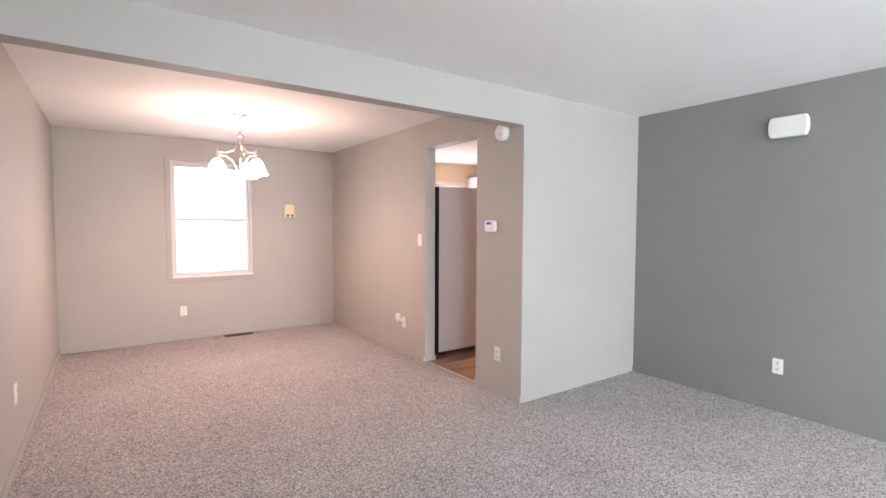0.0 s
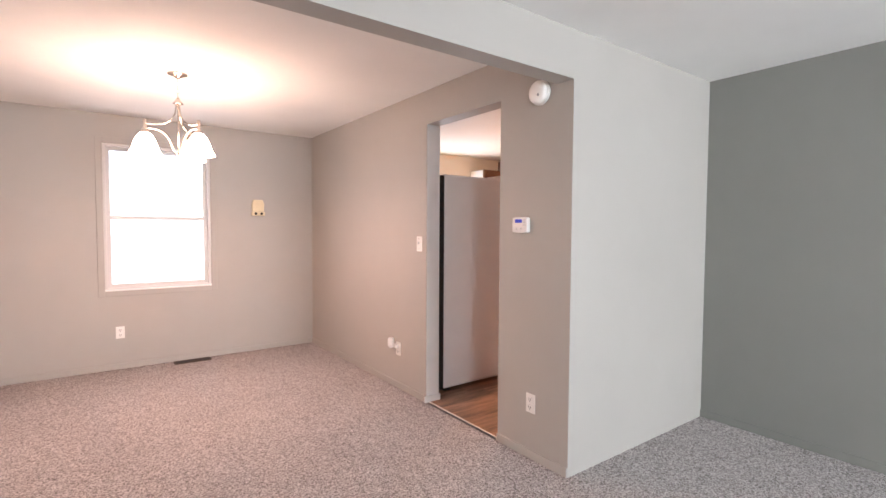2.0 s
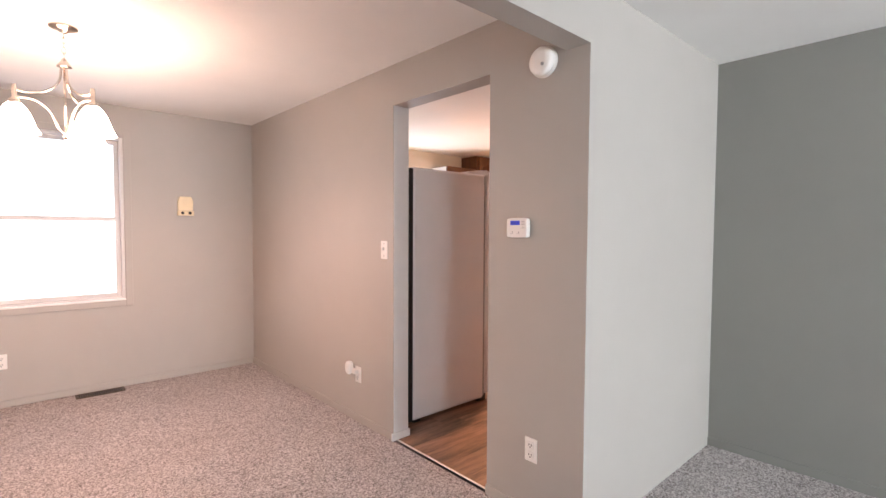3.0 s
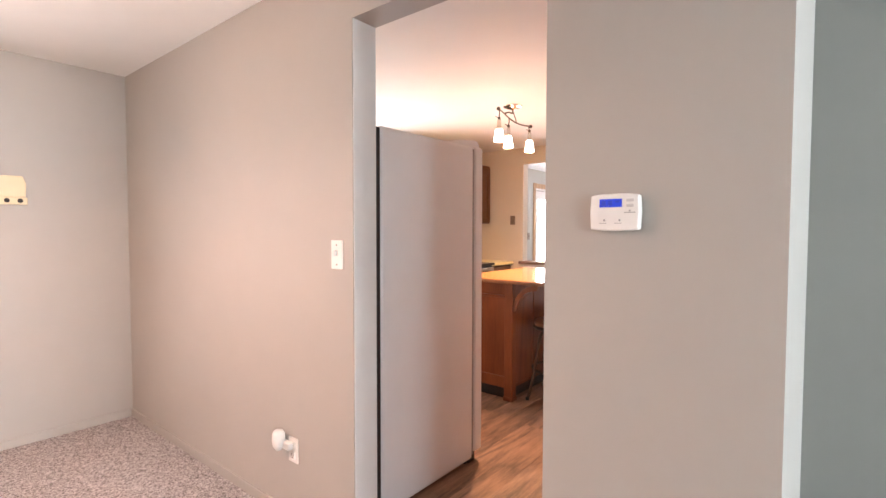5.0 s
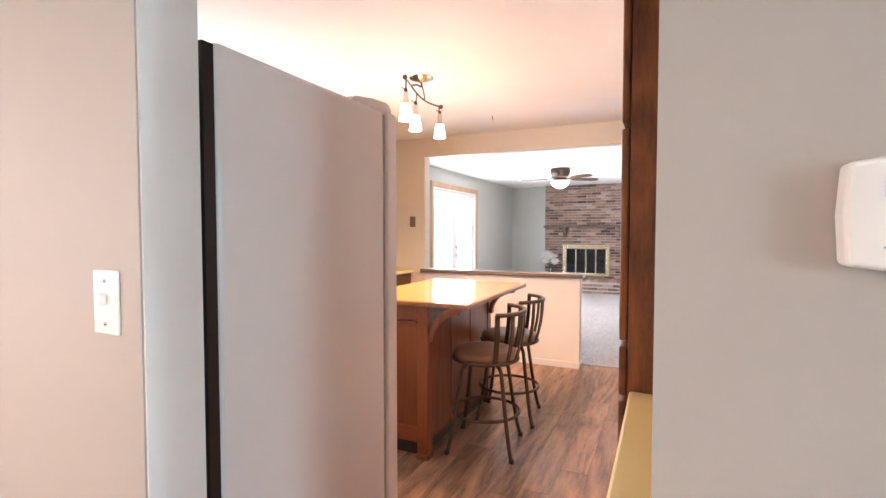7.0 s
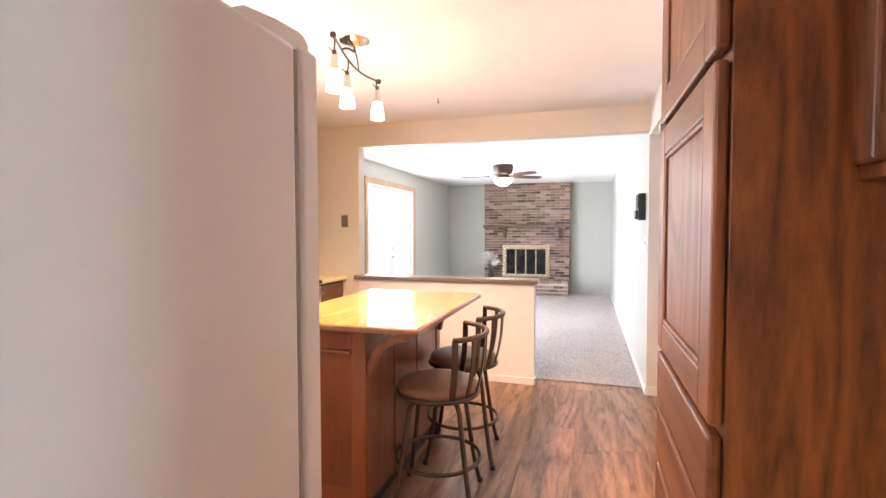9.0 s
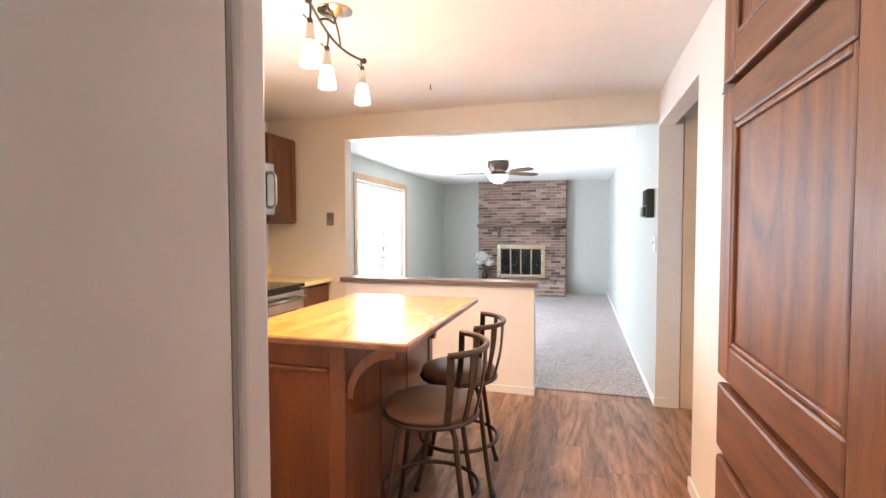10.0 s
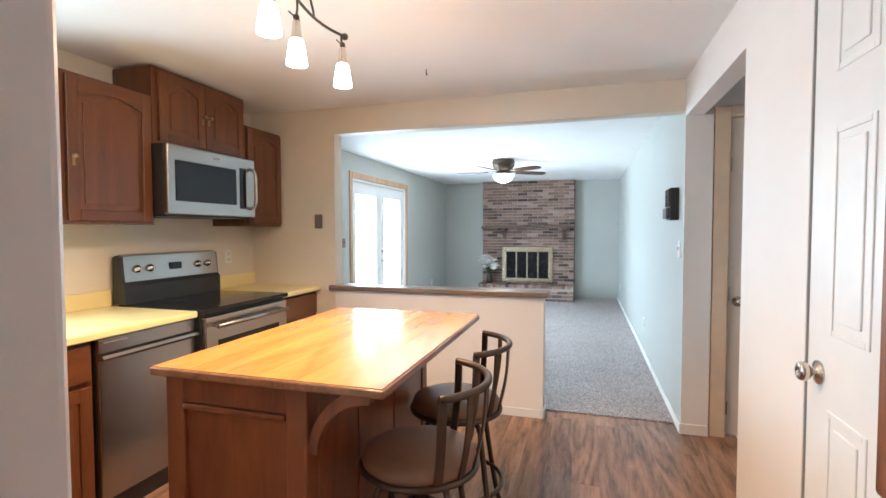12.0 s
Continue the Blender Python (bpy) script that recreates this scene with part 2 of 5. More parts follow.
M_PLANK = wood("hickory_plank", (0.055, 0.026, 0.014), (0.42, 0.24, 0.145), "x", 0.34, 10, 0.08, random_tint=0.18, knots=1.0, contrast=1.0, fibre=1.0, rings_n=10.0, long=0.15)
M_CAP = wood("dark_ledge_wood", (0.10, 0.066, 0.046), (0.25, 0.175, 0.125), "y", 0.35)
M_MANTEL = wood("weathered_mantel", (0.06, 0.04, 0.028), (0.16, 0.10, 0.07), "y", 0.6, coat=0.0)
M_YELLOW = plain("yellow_laminate", (0.82, 0.71, 0.33), 0.3, vary=0.015, scale=4, coat=0.2)
M_STEEL = plain("brushed_steel", (0.40, 0.375, 0.347), 0.27, 1.0, vary=0.015, scale=1.2)
M_CHROME = plain("satin_nickel", (0.62, 0.58, 0.53), 0.22, 1.0, vary=0.03)
M_BRASS = plain("aged_brass", (0.44, 0.385, 0.28), 0.24, 1.0, vary=0.08, scale=20)
M_OLDBRASS = plain("dark_antique_brass", (0.34, 0.23, 0.10), 0.35, 1.0, vary=0.08, scale=20)
M_BRONZE = plain("dark_bronze_metal", (0.10, 0.072, 0.055), 0.42, 0.75, vary=0.12, scale=20)
M_PLATE = plain("brushed_bronze_plate", (0.23, 0.18, 0.145), 0.4, 0.4, vary=0.05)
M_BLACK = plain("black_glass", (0.008, 0.008, 0.009), 0.10, vary=0.1)
M_BLACK.node_tree.nodes["Principled BSDF"].inputs["Specular IOR Level"].default_value = 0.3
M_BLACKM = plain("black_enamel", (0.02, 0.02, 0.021), 0.35, vary=0.1)
M_FRIDGE = plain("pale_grey_enamel", (0.83, 0.82, 0.815), 0.36, vary=0.025, scale=3, bump=0.1, bump_scale=350)
M_SEAT = plain("brown_leatherette", (0.215, 0.118, 0.070), 0.42, vary=0.10, scale=9, bump=0.2, bump_scale=120)
M_BRICK = brick("grey_brown_brick")
M_MORTAR = plain("grey_mortar", (0.40, 0.35, 0.31), 0.95, vary=0.1, scale=30, bump=0.5)
M_BLADE = wood("dark_fan_blade", (0.035, 0.02, 0.014), (0.09, 0.055, 0.035), "x", 0.35)
M_SHADE = glowing("lit_frosted_glass", (1.0, 0.68, 0.46), 48.0)
M_SPOTGLASS = glowing("lit_spot_glass", (1.0, 0.74, 0.47), 16.0)
M_BOWL = glowing("lit_bowl_glass", (1.0, 0.86, 0.68), 7.0)
M_LCD = glowing("blue_display", (0.015, 0.06, 0.62), 0.55, (0.01, 0.02, 0.12))
M_DIGIT = glowing("dim_display_digit", (0.012, 0.045, 0.48), 0.45, (0.01, 0.02, 0.10))
M_BUTTON = plain("pale_grey_rubber", (0.60, 0.58, 0.56), 0.6)
M_GLASS = glass("window_glass")
M_PETAL = plain("white_petals", (0.78, 0.76, 0.72), 0.7, vary=0.08)
M_LEAF = plain("dull_green_leaf", (0.07, 0.10, 0.045), 0.6, vary=0.2)
M_VASE = plain("dark_glazed_vase", (0.05, 0.035, 0.03), 0.2, vary=0.2)
M_GREY = plain("grey_print_and_shade", (0.35, 0.34, 0.33), 0.6)
M_GROUND = plain("lawn", (0.07, 0.10, 0.04), 0.9, vary=0.3, scale=3)


# ---- building blocks ----
def box(bm, x0, x1, y0, y1, z0, z1, bev=0.0, seg=2):
    g = bmesh.ops.create_cube(bm, size=1.0)
    vs = g["verts"]
    for v in vs:
        v.co = Vector(((x0 + x1) / 2 + v.co.x * (x1 - x0), (y0 + y1) / 2 + v.co.y * (y1 - y0), (z0 + z1) / 2 + v.co.z * (z1 - z0)))
    if bev:
        es = list({e for v in vs for e in v.link_edges})
        bmesh.ops.bevel(bm, geom=es, offset=bev, segments=seg, affect="EDGES", profile=0.5)
    return bm


def new_box(*a, **k):
    return box(bmesh.new(), *a, **k)


def lathe(bm, profile, seg=24, at=(0, 0, 0), m=None):
    """Turned shape from (radius, height) pairs."""
    rings = []
    for r, z in profile:
        ring = []
        for i in range(seg):
            a = 2 * math.pi * i / seg
            p = Vector((r * math.cos(a), r * math.sin(a), z))
            p = (m @ p if m else p) + Vector(at)
            ring.append(bm.verts.new(p))
        rings.append(ring)
    for p, q in zip(rings, rings[1:]):
        for i in range(seg):
            f = bm.faces.new((p[i], p[(i + 1) % seg], q[(i + 1) % seg], q[i]))
            f.smooth = True
    if profile[0][0] > 1e-4:
        bm.faces.new(rings[0][::-1])
    if profile[-1][0] > 1e-4:
        bm.faces.new(rings[-1])
    return bm


def tube(bm, pts, r, seg=10, closed=False):
    """A round bar along points; r may be one radius or one per point."""
    pts = [Vector(p) for p in pts]
    n = len(pts)
    rs = [r] * n if isinstance(r, (int, float)) else r
    rings, up = [], None
    for i, p in enumerate(pts):
        a = pts[(i - 1) % n] if closed or i else p
        c = pts[(i + 1) % n] if closed or i < n - 1 else p
        d = (c - a).normalized()
        if up is None:
            up = d.orthogonal().normalized()
        up = (up - d * up.dot(d)).normalized()
        side = d.cross(up)
        rings.append([bm.verts.new(p + (up * math.cos(2 * math.pi * k / seg) + side * math.sin(2 * math.pi * k / seg)) * rs[i]) for k in range(seg)])
    pairs = list(zip(rings, rings[1:])) + ([(rings[-1], rings[0])] if closed else [])
    for p, q in pairs:
        for k in range(seg):
            f = bm.faces.new((p[k], p[(k + 1) % seg], q[(k + 1) % seg], q[k]))
            f.smooth = True
    if not closed:
        bm.faces.new(rings[0][::-1])
        bm.faces.new(rings[-1])
    return bm


def prism(bm, outline, axis, lo, hi):
    """A flat outline pushed along an axis. Outline pairs are the other two axes in x, y, z order."""
    def put(u, v, w):
        return {"x": (w, u, v), "y": (u, w, v), "z": (u, v, w)}[axis]
    a = [bm.verts.new(put(u, v, lo)) for u, v in outline]
    b = [bm.verts.new(put(u, v, hi)) for u, v in outline]
    n = len(outline)
    fs = [bm.faces.new(a), bm.faces.new(b[::-1])]
    fs += [bm.faces.new((a[i], b[i], b[(i + 1) % n], a[(i + 1) % n])) for i in range(n)]
    bmesh.ops.recalc_face_normals(bm, faces=fs)
    return bm


def curve_pts(pts, n=8):
    """Points along a smooth curve through the given ones."""
    pts = [Vector(p) for p in pts]
    q = [2 * pts[0] - pts[1]] + pts + [2 * pts[-1] - pts[-2]]
    out = []
    for i in range(1, len(q) - 2):
        for k in range(n):
            s = k / n
            a, b, c, d = q[i - 1:i + 3]
            out.append(0.5 * ((2 * b) + (c - a) * s + (2 * a - 5 * b + 4 * c - d) * s * s + (3 * b - a - 3 * c + d) * s ** 3))
    return out + [pts[-1]]


def part(name, bm, material, parent=None, label=""):
    me = bpy.data.meshes.new(name)
    bmesh.ops.recalc_face_normals(bm, faces=bm.faces)
    bm.to_mesh(me)
    bm.free()
    me.materials.append(material)
    ob = new(name, me)
    if parent:
        ob.parent = parent
    if label:
        ob["label"] = label
    return ob


def thing(name, at, label, category, group="", rz=0, size=1.0):
    ob = new(name)
    ob.empty_display_size = 0.05
    grow = (size, size, size) if isinstance(size, float) else size
    ob.matrix_basis = pose(*at, 0, 0, rz) @ Matrix.Diagonal((*grow, 1.0))
    return tagged(ob, label, category, group)


def slab(name, cuts_u, cuts_z, solid, axis, lo, hi, material, label):
    """A wall of the setting: a grid of cells, those that are solid, with all outer faces and openings right through it."""
    bm = bmesh.new()
    made = {}

    def v(i, j, k):
        if (i, j, k) not in made:
            w = (lo, hi)[k]
            made[i, j, k] = bm.verts.new((w, cuts_u[i], cuts_z[j]) if axis == "x" else (cuts_u[i], w, cuts_z[j]))
        return made[i, j, k]

    nu, nz = len(cuts_u) - 1, len(cuts_z) - 1
    is_solid = lambda i, j: 0 <= i < nu and 0 <= j < nz and solid((cuts_u[i] + cuts_u[i + 1]) / 2, (cuts_z[j] + cuts_z[j + 1]) / 2)
    for i in range(nu):
        for j in range(nz):
            if not is_solid(i, j):
                continue
            for k in (0, 1):
                bm.faces.new((v(i, j, k), v(i + 1, j, k), v(i + 1, j + 1, k), v(i, j + 1, k)))
            for di, dj, a, b in ((-1, 0, (i, j), (i, j + 1)), (1, 0, (i + 1, j), (i + 1, j + 1)), (0, -1, (i, j), (i + 1, j)), (0, 1, (i, j + 1), (i + 1, j + 1))):
                if not is_solid(i + di, j + dj):
                    bm.faces.new((v(*a, 0), v(*b, 0), v(*b, 1), v(*a, 1)))
    return tagged(part(name, bm, material), label, "wall", "", "structure")


def wall(name, axis, lo, hi, u0, u1, openings, material, label, z0=0.0, z1=CEIL):
    us = sorted({u0, u1, *[o[0] for o in openings], *[o[1] for o in openings]})
    zs = sorted({z0, z1, *[o[2] for o in openings], *[o[3] for o in openings]})
    return slab(name, us, zs, lambda u, z: not any(a < u < b and c < z < d for a, b, c, d in openings), axis, lo, hi, material, label)


def structure(name, bm, material, label, category):
    return tagged(part(name, bm, material), label, category, "", "structure")


# ---- the shell ----
structure("ground", new_box(-60, 75, -60, 65, -0.5, -0.3), M_GROUND, "grass ground round the house", "ground")
structure("floor_subfloor", new_box(XW - 0.3, FX1 + 0.3, YS - 0.3, FY1 + 0.3, -0.3, -0.02), M_MORTAR, "plain concrete floor slab under the rooms", "floor")
structure("floor_carpet_living", new_box(XW, XG, YS, YB + 0.12, -0.02, 0.0), M_CARPET, "beige and grey cut pile carpet in the living room", "carpet")
structure("floor_carpet_dining", new_box(XW, XP + 0.02, YB + 0.12, YN, -0.02, 0.0), M_CARPET, "beige and grey cut pile carpet in the dining room", "carpet")
structure("floor_carpet_family", new_box(FX0 + 0.045, FX1, YR, FY1, -0.02, 0.012), M_CARPET, "grey cut pile carpet in the family room", "carpet")
structure("ceiling_living", new_box(XW, XG, YS, YB, CEIL, CEIL + 0.1), M_CEIL, "white painted living room ceiling", "ceiling")
structure("ceiling_dining", new_box(XW, XP, YB + 0.12, YN, CEIL, CEIL + 0.1), M_CEIL, "white painted dining room ceiling", "ceiling")
structure("ceiling_kitchen", new_box(KX0, KX1, KY0, KY1, CEIL, CEIL + 0.1), M_CEIL, "white painted kitchen ceiling", "ceiling")
structure("ceiling_family", new_box(FX0, FX1, YR, FY1, CEIL, CEIL + 0.1), M_CEIL, "white painted family room ceiling", "ceiling")
structure("ceiling_hall", new_box(6.01, HX, 1.9, YR - 0.11, CEIL, CEIL + 0.1), M_CEIL, "white painted hall ceiling", "ceiling")

WIN_D = (0.942, 1.864, 0.765, 2.168)
WIN_L = (-2.7, -0.7, 0.65, 2.15)
WIN_F = (2.35, 4.25, 0.65, 2.15)
WIN_K = (4.36, 5.30, 1.15, 2.09)
PATIO = (9.39, 11.345, 0.0, 2.115)
DOORWAY = (3.668, 4.502, 0.0, OPEN_TOP)
wall("wall_west", "x", XW - 0.15, XW, YS - 0.15, YN + 0.15, [WIN_L], M_WALL, "greige painted side wall of living and dining room", -0.3)
wall("wall_front", "y", YS - 0.15, YS, XW, XG + 0.12, [WIN_F], M_WALL, "greige painted front wall with a window", -0.3)
wall("wall_dining_north", "y", YN, YN + 0.15, XW, XP + 0.115, [WIN_D], M_WALL, "greige painted dining room wall with a window", -0.3)
wall("wall_partition", "x", XP, KX0, YB + 0.12, YN, [DOORWAY], M_WALL, "greige painted partition with a cased opening to the kitchen", -0.02)
wall("wall_jut", "y", YB, YB + 0.12, XP, XG + 0.12, [], M_WALL, "greige painted short wall beside the dining opening", -0.02)
structure("wall_beam", new_box(XW, XP, YB, YB + 0.12, 2.181, CEIL), M_WALL, "greige painted dropped beam over the dining opening", "beam")
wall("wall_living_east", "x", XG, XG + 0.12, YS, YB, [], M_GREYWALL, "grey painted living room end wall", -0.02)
wall("wall_kitchen_north", "y", KY1, KY1 + 0.15, KX0, KX1, [WIN_K], M_CREAM, "cream painted kitchen wall with a window over the counter", -0.3)
wall("wall_kitchen_closet", "y", YR - 0.11, YR, 4.41, KX1, [(4.61, 5.392, 0.0, 2.385), (6.022, KX1, 0.0, 2.185)], M_HALF, "off-white painted kitchen wall with closet doors and a hall opening", -0.02)
structure("wall_pantry_end", new_box(4.41, 4.59, YB + 0.12, YR - 0.11, -0.02, CEIL), M_HALF, "off-white painted wall end behind the tall cabinet", "wall")
structure("wall_kitchen_south", new_box(KX0, 4.41, YB + 0.12, YB + 0.124, 0, CEIL), M_CREAM, "cream painted kitchen wall face", "wall")
wall("wall_passthrough", "x", KX1, FX0, YR, KY1 + 0.29, [(YR, 4.413, 0.0, PASS_TOP), (4.413, 6.148, 0.915, PASS_TOP)], M_CREAM, "cream painted wall with a wide opening over a half wall", -0.02)
wall("wall_family_south", "y", YR - 0.17, YR, KX1, FX1 + 0.15, [], M_FAMILY, "pale grey painted family room side wall", -0.02)
wall("wall_family_north", "y", FY1, FY1 + 0.15, FX0, FX1 + 0.15, [PATIO], M_FAMILY, "grey painted family room wall with glazed double doors", -0.3)
wall("wall_family_east", "x", FX1, FX1 + 0.15, YR, FY1, [], M_FAMILY, "grey painted family room end wall behind the chimney", -0.02)
wall("wall_hall_end", "x", HX, HX + 0.12, 1.9, YR - 0.17, [(2.36, 3.21, 0.0, 2.18)], M_WHITE, "off-white hall wall with a narrow door", -0.02)
structure("wall_hall_back", new_box(5.91, HX + 0.12, 1.8, 1.9, -0.02, CEIL), M_HALF, "off-white hall back wall", "wall")
structure("wall_hall_side", new_box(5.91, 6.01, 1.9, YR - 0.11, -0.02, CEIL), M_HALF, "off-white hall side wall", "wall")
structure("wall_half_face", new_box(KX1 - 0.004, KX1, 4.413, 6.148, 0, 0.915), M_HALF, "off-white painted face of the half wall", "wall")


def board(name, x0, x1, y0, y1, h, material, label):
    bm = new_box(x0, x1, y0, y1, 0, h, bev=0.004)
    return structure(name, bm, material, label, "baseboard")


PAINTED = "low baseboard painted like the wall"
board("baseboard_west", XW, XW + 0.012, YS, YN, 0.055, M_WALL, PAINTED)
board("baseboard_dining", XW + 0.012, XP - 0.012, YN - 0.012, YN, 0.055, M_WALL, PAINTED)
board("baseboard_partition_a", XP - 0.012, XP, 4.502, YN, 0.055, M_WALL, PAINTED)
board("baseboard_partition_b", XP - 0.012, XP, YB, 3.668, 0.055, M_WALL, PAINTED)
board("baseboard_living", XG - 0.012, XG, YS, YB, 0.055, M_GREYWALL, PAINTED)
board("baseboard_half_wall", KX1 - 0.018, KX1 - 0.004, 4.399, 6.148, 0.065, M_WHITE, "white baseboard along the half wall")
board("baseboard_half_end", KX1 - 0.018, FX0, 4.399, 4.413, 0.065, M_WHITE, "white baseboard round the half wall's end")
board("baseboard_family", KX1, FX1, YR, YR + 0.012, 0.065, M_WHITE, "white baseboard along the family room wall")
board("baseboard_hall", KX1 - 0.014, KX1, YR - 0.17, YR + 0.012, 0.075, M_WHITE, "white baseboard at the hall corner")
board("baseboard_closet", 5.40, 6.036, YR, YR + 0.014, 0.075, M_WHITE, "white baseboard beside the hall opening")
board("baseboard_jamb", XP - 0.016, KX0 + 0.012, 4.488, 4.502, 0.05, M_WHITE, "white baseboard return in the kitchen opening")
structure("trim_doorway", new_box(XP + 0.004, KX0, 4.498, 4.502, 0.05, OPEN_TOP), M_WHITE, "pale painted jamb lining of the kitchen opening", "jamb")
structure("trim_threshold", new_box(XP + 0.018, XP + 0.032, 3.668, 4.488, 0, 0.005, bev=0.002), M_HALF, "pale strip between carpet and plank floor", "threshold")
structure("trim_hall_jamb", new_box(KX1 - 0.004, KX1, YR - 0.17, YR, 0.075, 2.185), M_WHITE, "white painted end of the wall at the hall opening", "jamb")


# ---- windows and doors of the setting ----
def sash_window(name, x0, x1, z0, z1, y, label, casing):
    """A double-hung window in a wall that faces -y; y is the room face of the wall."""
    w = tagged(new(name), label, "window", "", "structure")
    w.matrix_basis = pose((x0 + x1) / 2, y, z0)
    hw, h = (x1 - x0) / 2, z1 - z0
    bm = bmesh.new()
    c = 0.055
    for a in ((-hw - c, -hw, -c, h + c), (hw, hw + c, -c, h + c)):
        box(bm, a[0], a[1], -0.016, 0, a[2], a[3], 0.004)
    box(bm, -hw, hw, -0.016, 0, h, h + c, 0.004)
    box(bm, -hw, hw, -0.016, 0, -c, 0, 0.004)
    part("casing", bm, casing, w)
    bm = bmesh.new()
    f = 0.024
    for a in ((-hw, -hw + f, 0, h), (hw - f, hw, 0, h), (-hw + f, hw - f, 0, f), (-hw + f, hw - f, h - f, h)):
        box(bm, a[0], a[1], 0.0, 0.11, a[2], a[3], 0.003)
    part("window_frame", bm, M_FRAME, w)
    for nm, lo, hi, yy in (("lower_sash", f, h / 2 + 0.015, 0.05), ("upper_sash", h / 2 - 0.015, h - f, 0.08)):
        bm = bmesh.new()
        s, l, r = 0.034, -hw + f, hw - f
        for a in ((l, l + s, lo, hi), (r - s, r, lo, hi), (l + s, r - s, lo, lo + s), (l + s, r - s, hi - s, hi)):
            box(bm, a[0], a[1], yy, yy + 0.028, a[2], a[3], 0.003)
        sash = part(nm, bm, M_FRAME, w)
        p = part("pane", new_box(l + s, r - s, yy + 0.012, yy + 0.016, lo + s, hi - s), M_GLASS, sash, "clear window pane")
        p.visible_shadow = False
    bm = new_box(-hw, hw, -0.02, 0.05, -0.004, 0.012, 0.003)
    part("window_sill", bm, M_WHITE, w)
    return w


sash_window("window_dining", *WIN_D, YN, "white double-hung window with wall-coloured casing", M_WALL)
sash_window("window_kitchen", *WIN_K, KY1, "white double-hung window over the kitchen counter", M_WHITE)
win = sash_window("window_front", *WIN_F, 0, "wide white window in the living room's front wall", M_WHITE)
win.matrix_basis = pose((WIN_F[0] + WIN_F[1]) / 2, YS, WIN_F[2], 0, 0, 180)
# invented window, out of view, made to hold the added side lamp
win = sash_window("window_added_side", *WIN_L, 0, "wide white window in the living room's side wall", M_WHITE)
win.matrix_basis = pose(XW, (WIN_L[0] + WIN_L[1]) / 2, WIN_L[2], 0, 0, 90)


def glazed_leaf(parent, x0, x1, z0, z1, knob_x):
    bm = bmesh.new()
    s, rail = 0.135, 0.22
    for a in ((x0, x0 + s, z0, z1), (x1 - s, x1, z0, z1), (x0 + s, x1 - s, z0, z0 + rail), (x0 + s, x1 - s, z1 - 0.16, z1)):
        box(bm, a[0], a[1], 0.03, 0.072, a[2], a[3], 0.004)
    leaf = part("door_leaf", bm, M_WHITE, parent)
    p = part("pane", new_box(x0 + s, x1 - s, 0.048, 0.054, z0 + rail, z1 - 0.16), M_GLASS, leaf, "large clear door pane")
    p.visible_shadow = False
    if knob_x is not None:
        for z in (0.95, 1.10):
            m = Matrix.Rotation(radians(90), 3, "X")
            bm = lathe(bmesh.new(), ((0.001, 0.0), (0.028, 0.0), (0.03, 0.012), (0.012, 0.02), (0.012, 0.035), (0.026, 0.045), (0.028, 0.06), (0.015, 0.07), (0.001, 0.071)), 16, (knob_x, 0.03, z), m)
            part("knob", bm, M_CHROME, leaf, "satin nickel knob")


pd = tagged(new("door_patio"), "white glazed double doors in a pale wood casing", "door", "", "structure")
pd.matrix_basis = pose(0, FY1, 0)
bm = bmesh.new()
for a in ((PATIO[0] - 0.075, PATIO[0], 0.0, 2.20), (PATIO[1], PATIO[1] + 0.075, 0.0, 2.20), (PATIO[0], PATIO[1], 2.115, 2.20)):
    box(bm, a[0], a[1], -0.018, 0, a[2], a[3], 0.004)
part("casing", bm, M_PINETRIM, pd, "pale pine casing")
bm = bmesh.new()
for a in ((PATIO[0], PATIO[0] + 0.035, 0, 2.115), (PATIO[1] - 0.035, PATIO[1], 0, 2.115), (PATIO[0] + 0.035, PATIO[1] - 0.035, 2.08, 2.115), (PATIO[0] + 0.035, PATIO[1] - 0.035, 0, 0.02)):
    box(bm, a[0], a[1], 0.0, 0.13, a[2], a[3], 0.003)
part("door_frame", bm, M_WHITE, pd)
mid = (PATIO[0] + PATIO[1]) / 2
glazed_leaf(pd, PATIO[0] + 0.037, mid - 0.002, 0.022, 2.078, None)
glazed_leaf(pd, mid + 0.002, PATIO[1] - 0.037, 0.022, 2.078, mid + 0.055)


def panel_door(name, at, rz, w, h, label, knob_at, panels=True):
    """A hinged leaf along +x from its hinge, facing +y."""
    d = tagged(new(name), label, "door", "", "structure")
    d.matrix_basis = pose(*at, 0, 0, rz)
    part("leaf", new_box(0, w, -0.035, 0, 0.008, h, 0.003), M_WHITE, d)
    if panels:
        pw = (w - 0.37) / 2
        for x in (0.13, w - 0.13 - pw):
            for z0, z1 in ((0.22, 0.91), (1.12, 1.69), (1.84, h - 0.14)):
                bm = bmesh.new()
                f = 0.018
                for a in ((x, x + f, z0, z1), (x + pw - f, x + pw, z0, z1), (x + f, x + pw - f, z0, z0 + f), (x + f, x + pw - f, z1 - f, z1)):
                    box(bm, a[0], a[1], -0.002, 0.004, a[2], a[3], 0.0025)
                box(bm, x + 0.04, x + pw - 0.04, -0.002, 0.0045, z0 + 0.04, z1 - 0.04, 0.004)
                part("panel", bm, M_WHITE, d)
    m = Matrix.Rotation(radians(-90), 3, "X")
    prof = ((0.001, 0.0), (0.034, 0.0), (0.034, 0.006), (0.014, 0.012), (0.012, 0.022), (0.021, 0.026), (0.028, 0.035), (0.028, 0.046), (0.023, 0.053), (0.012, 0.055), (0.011, 0.052), (0.001, 0.052))
    part("knob", lathe(bmesh.new(), prof, 20, (knob_at, 0, 1.0), m), M_CHROME, d, "polished nickel knob")
    return d


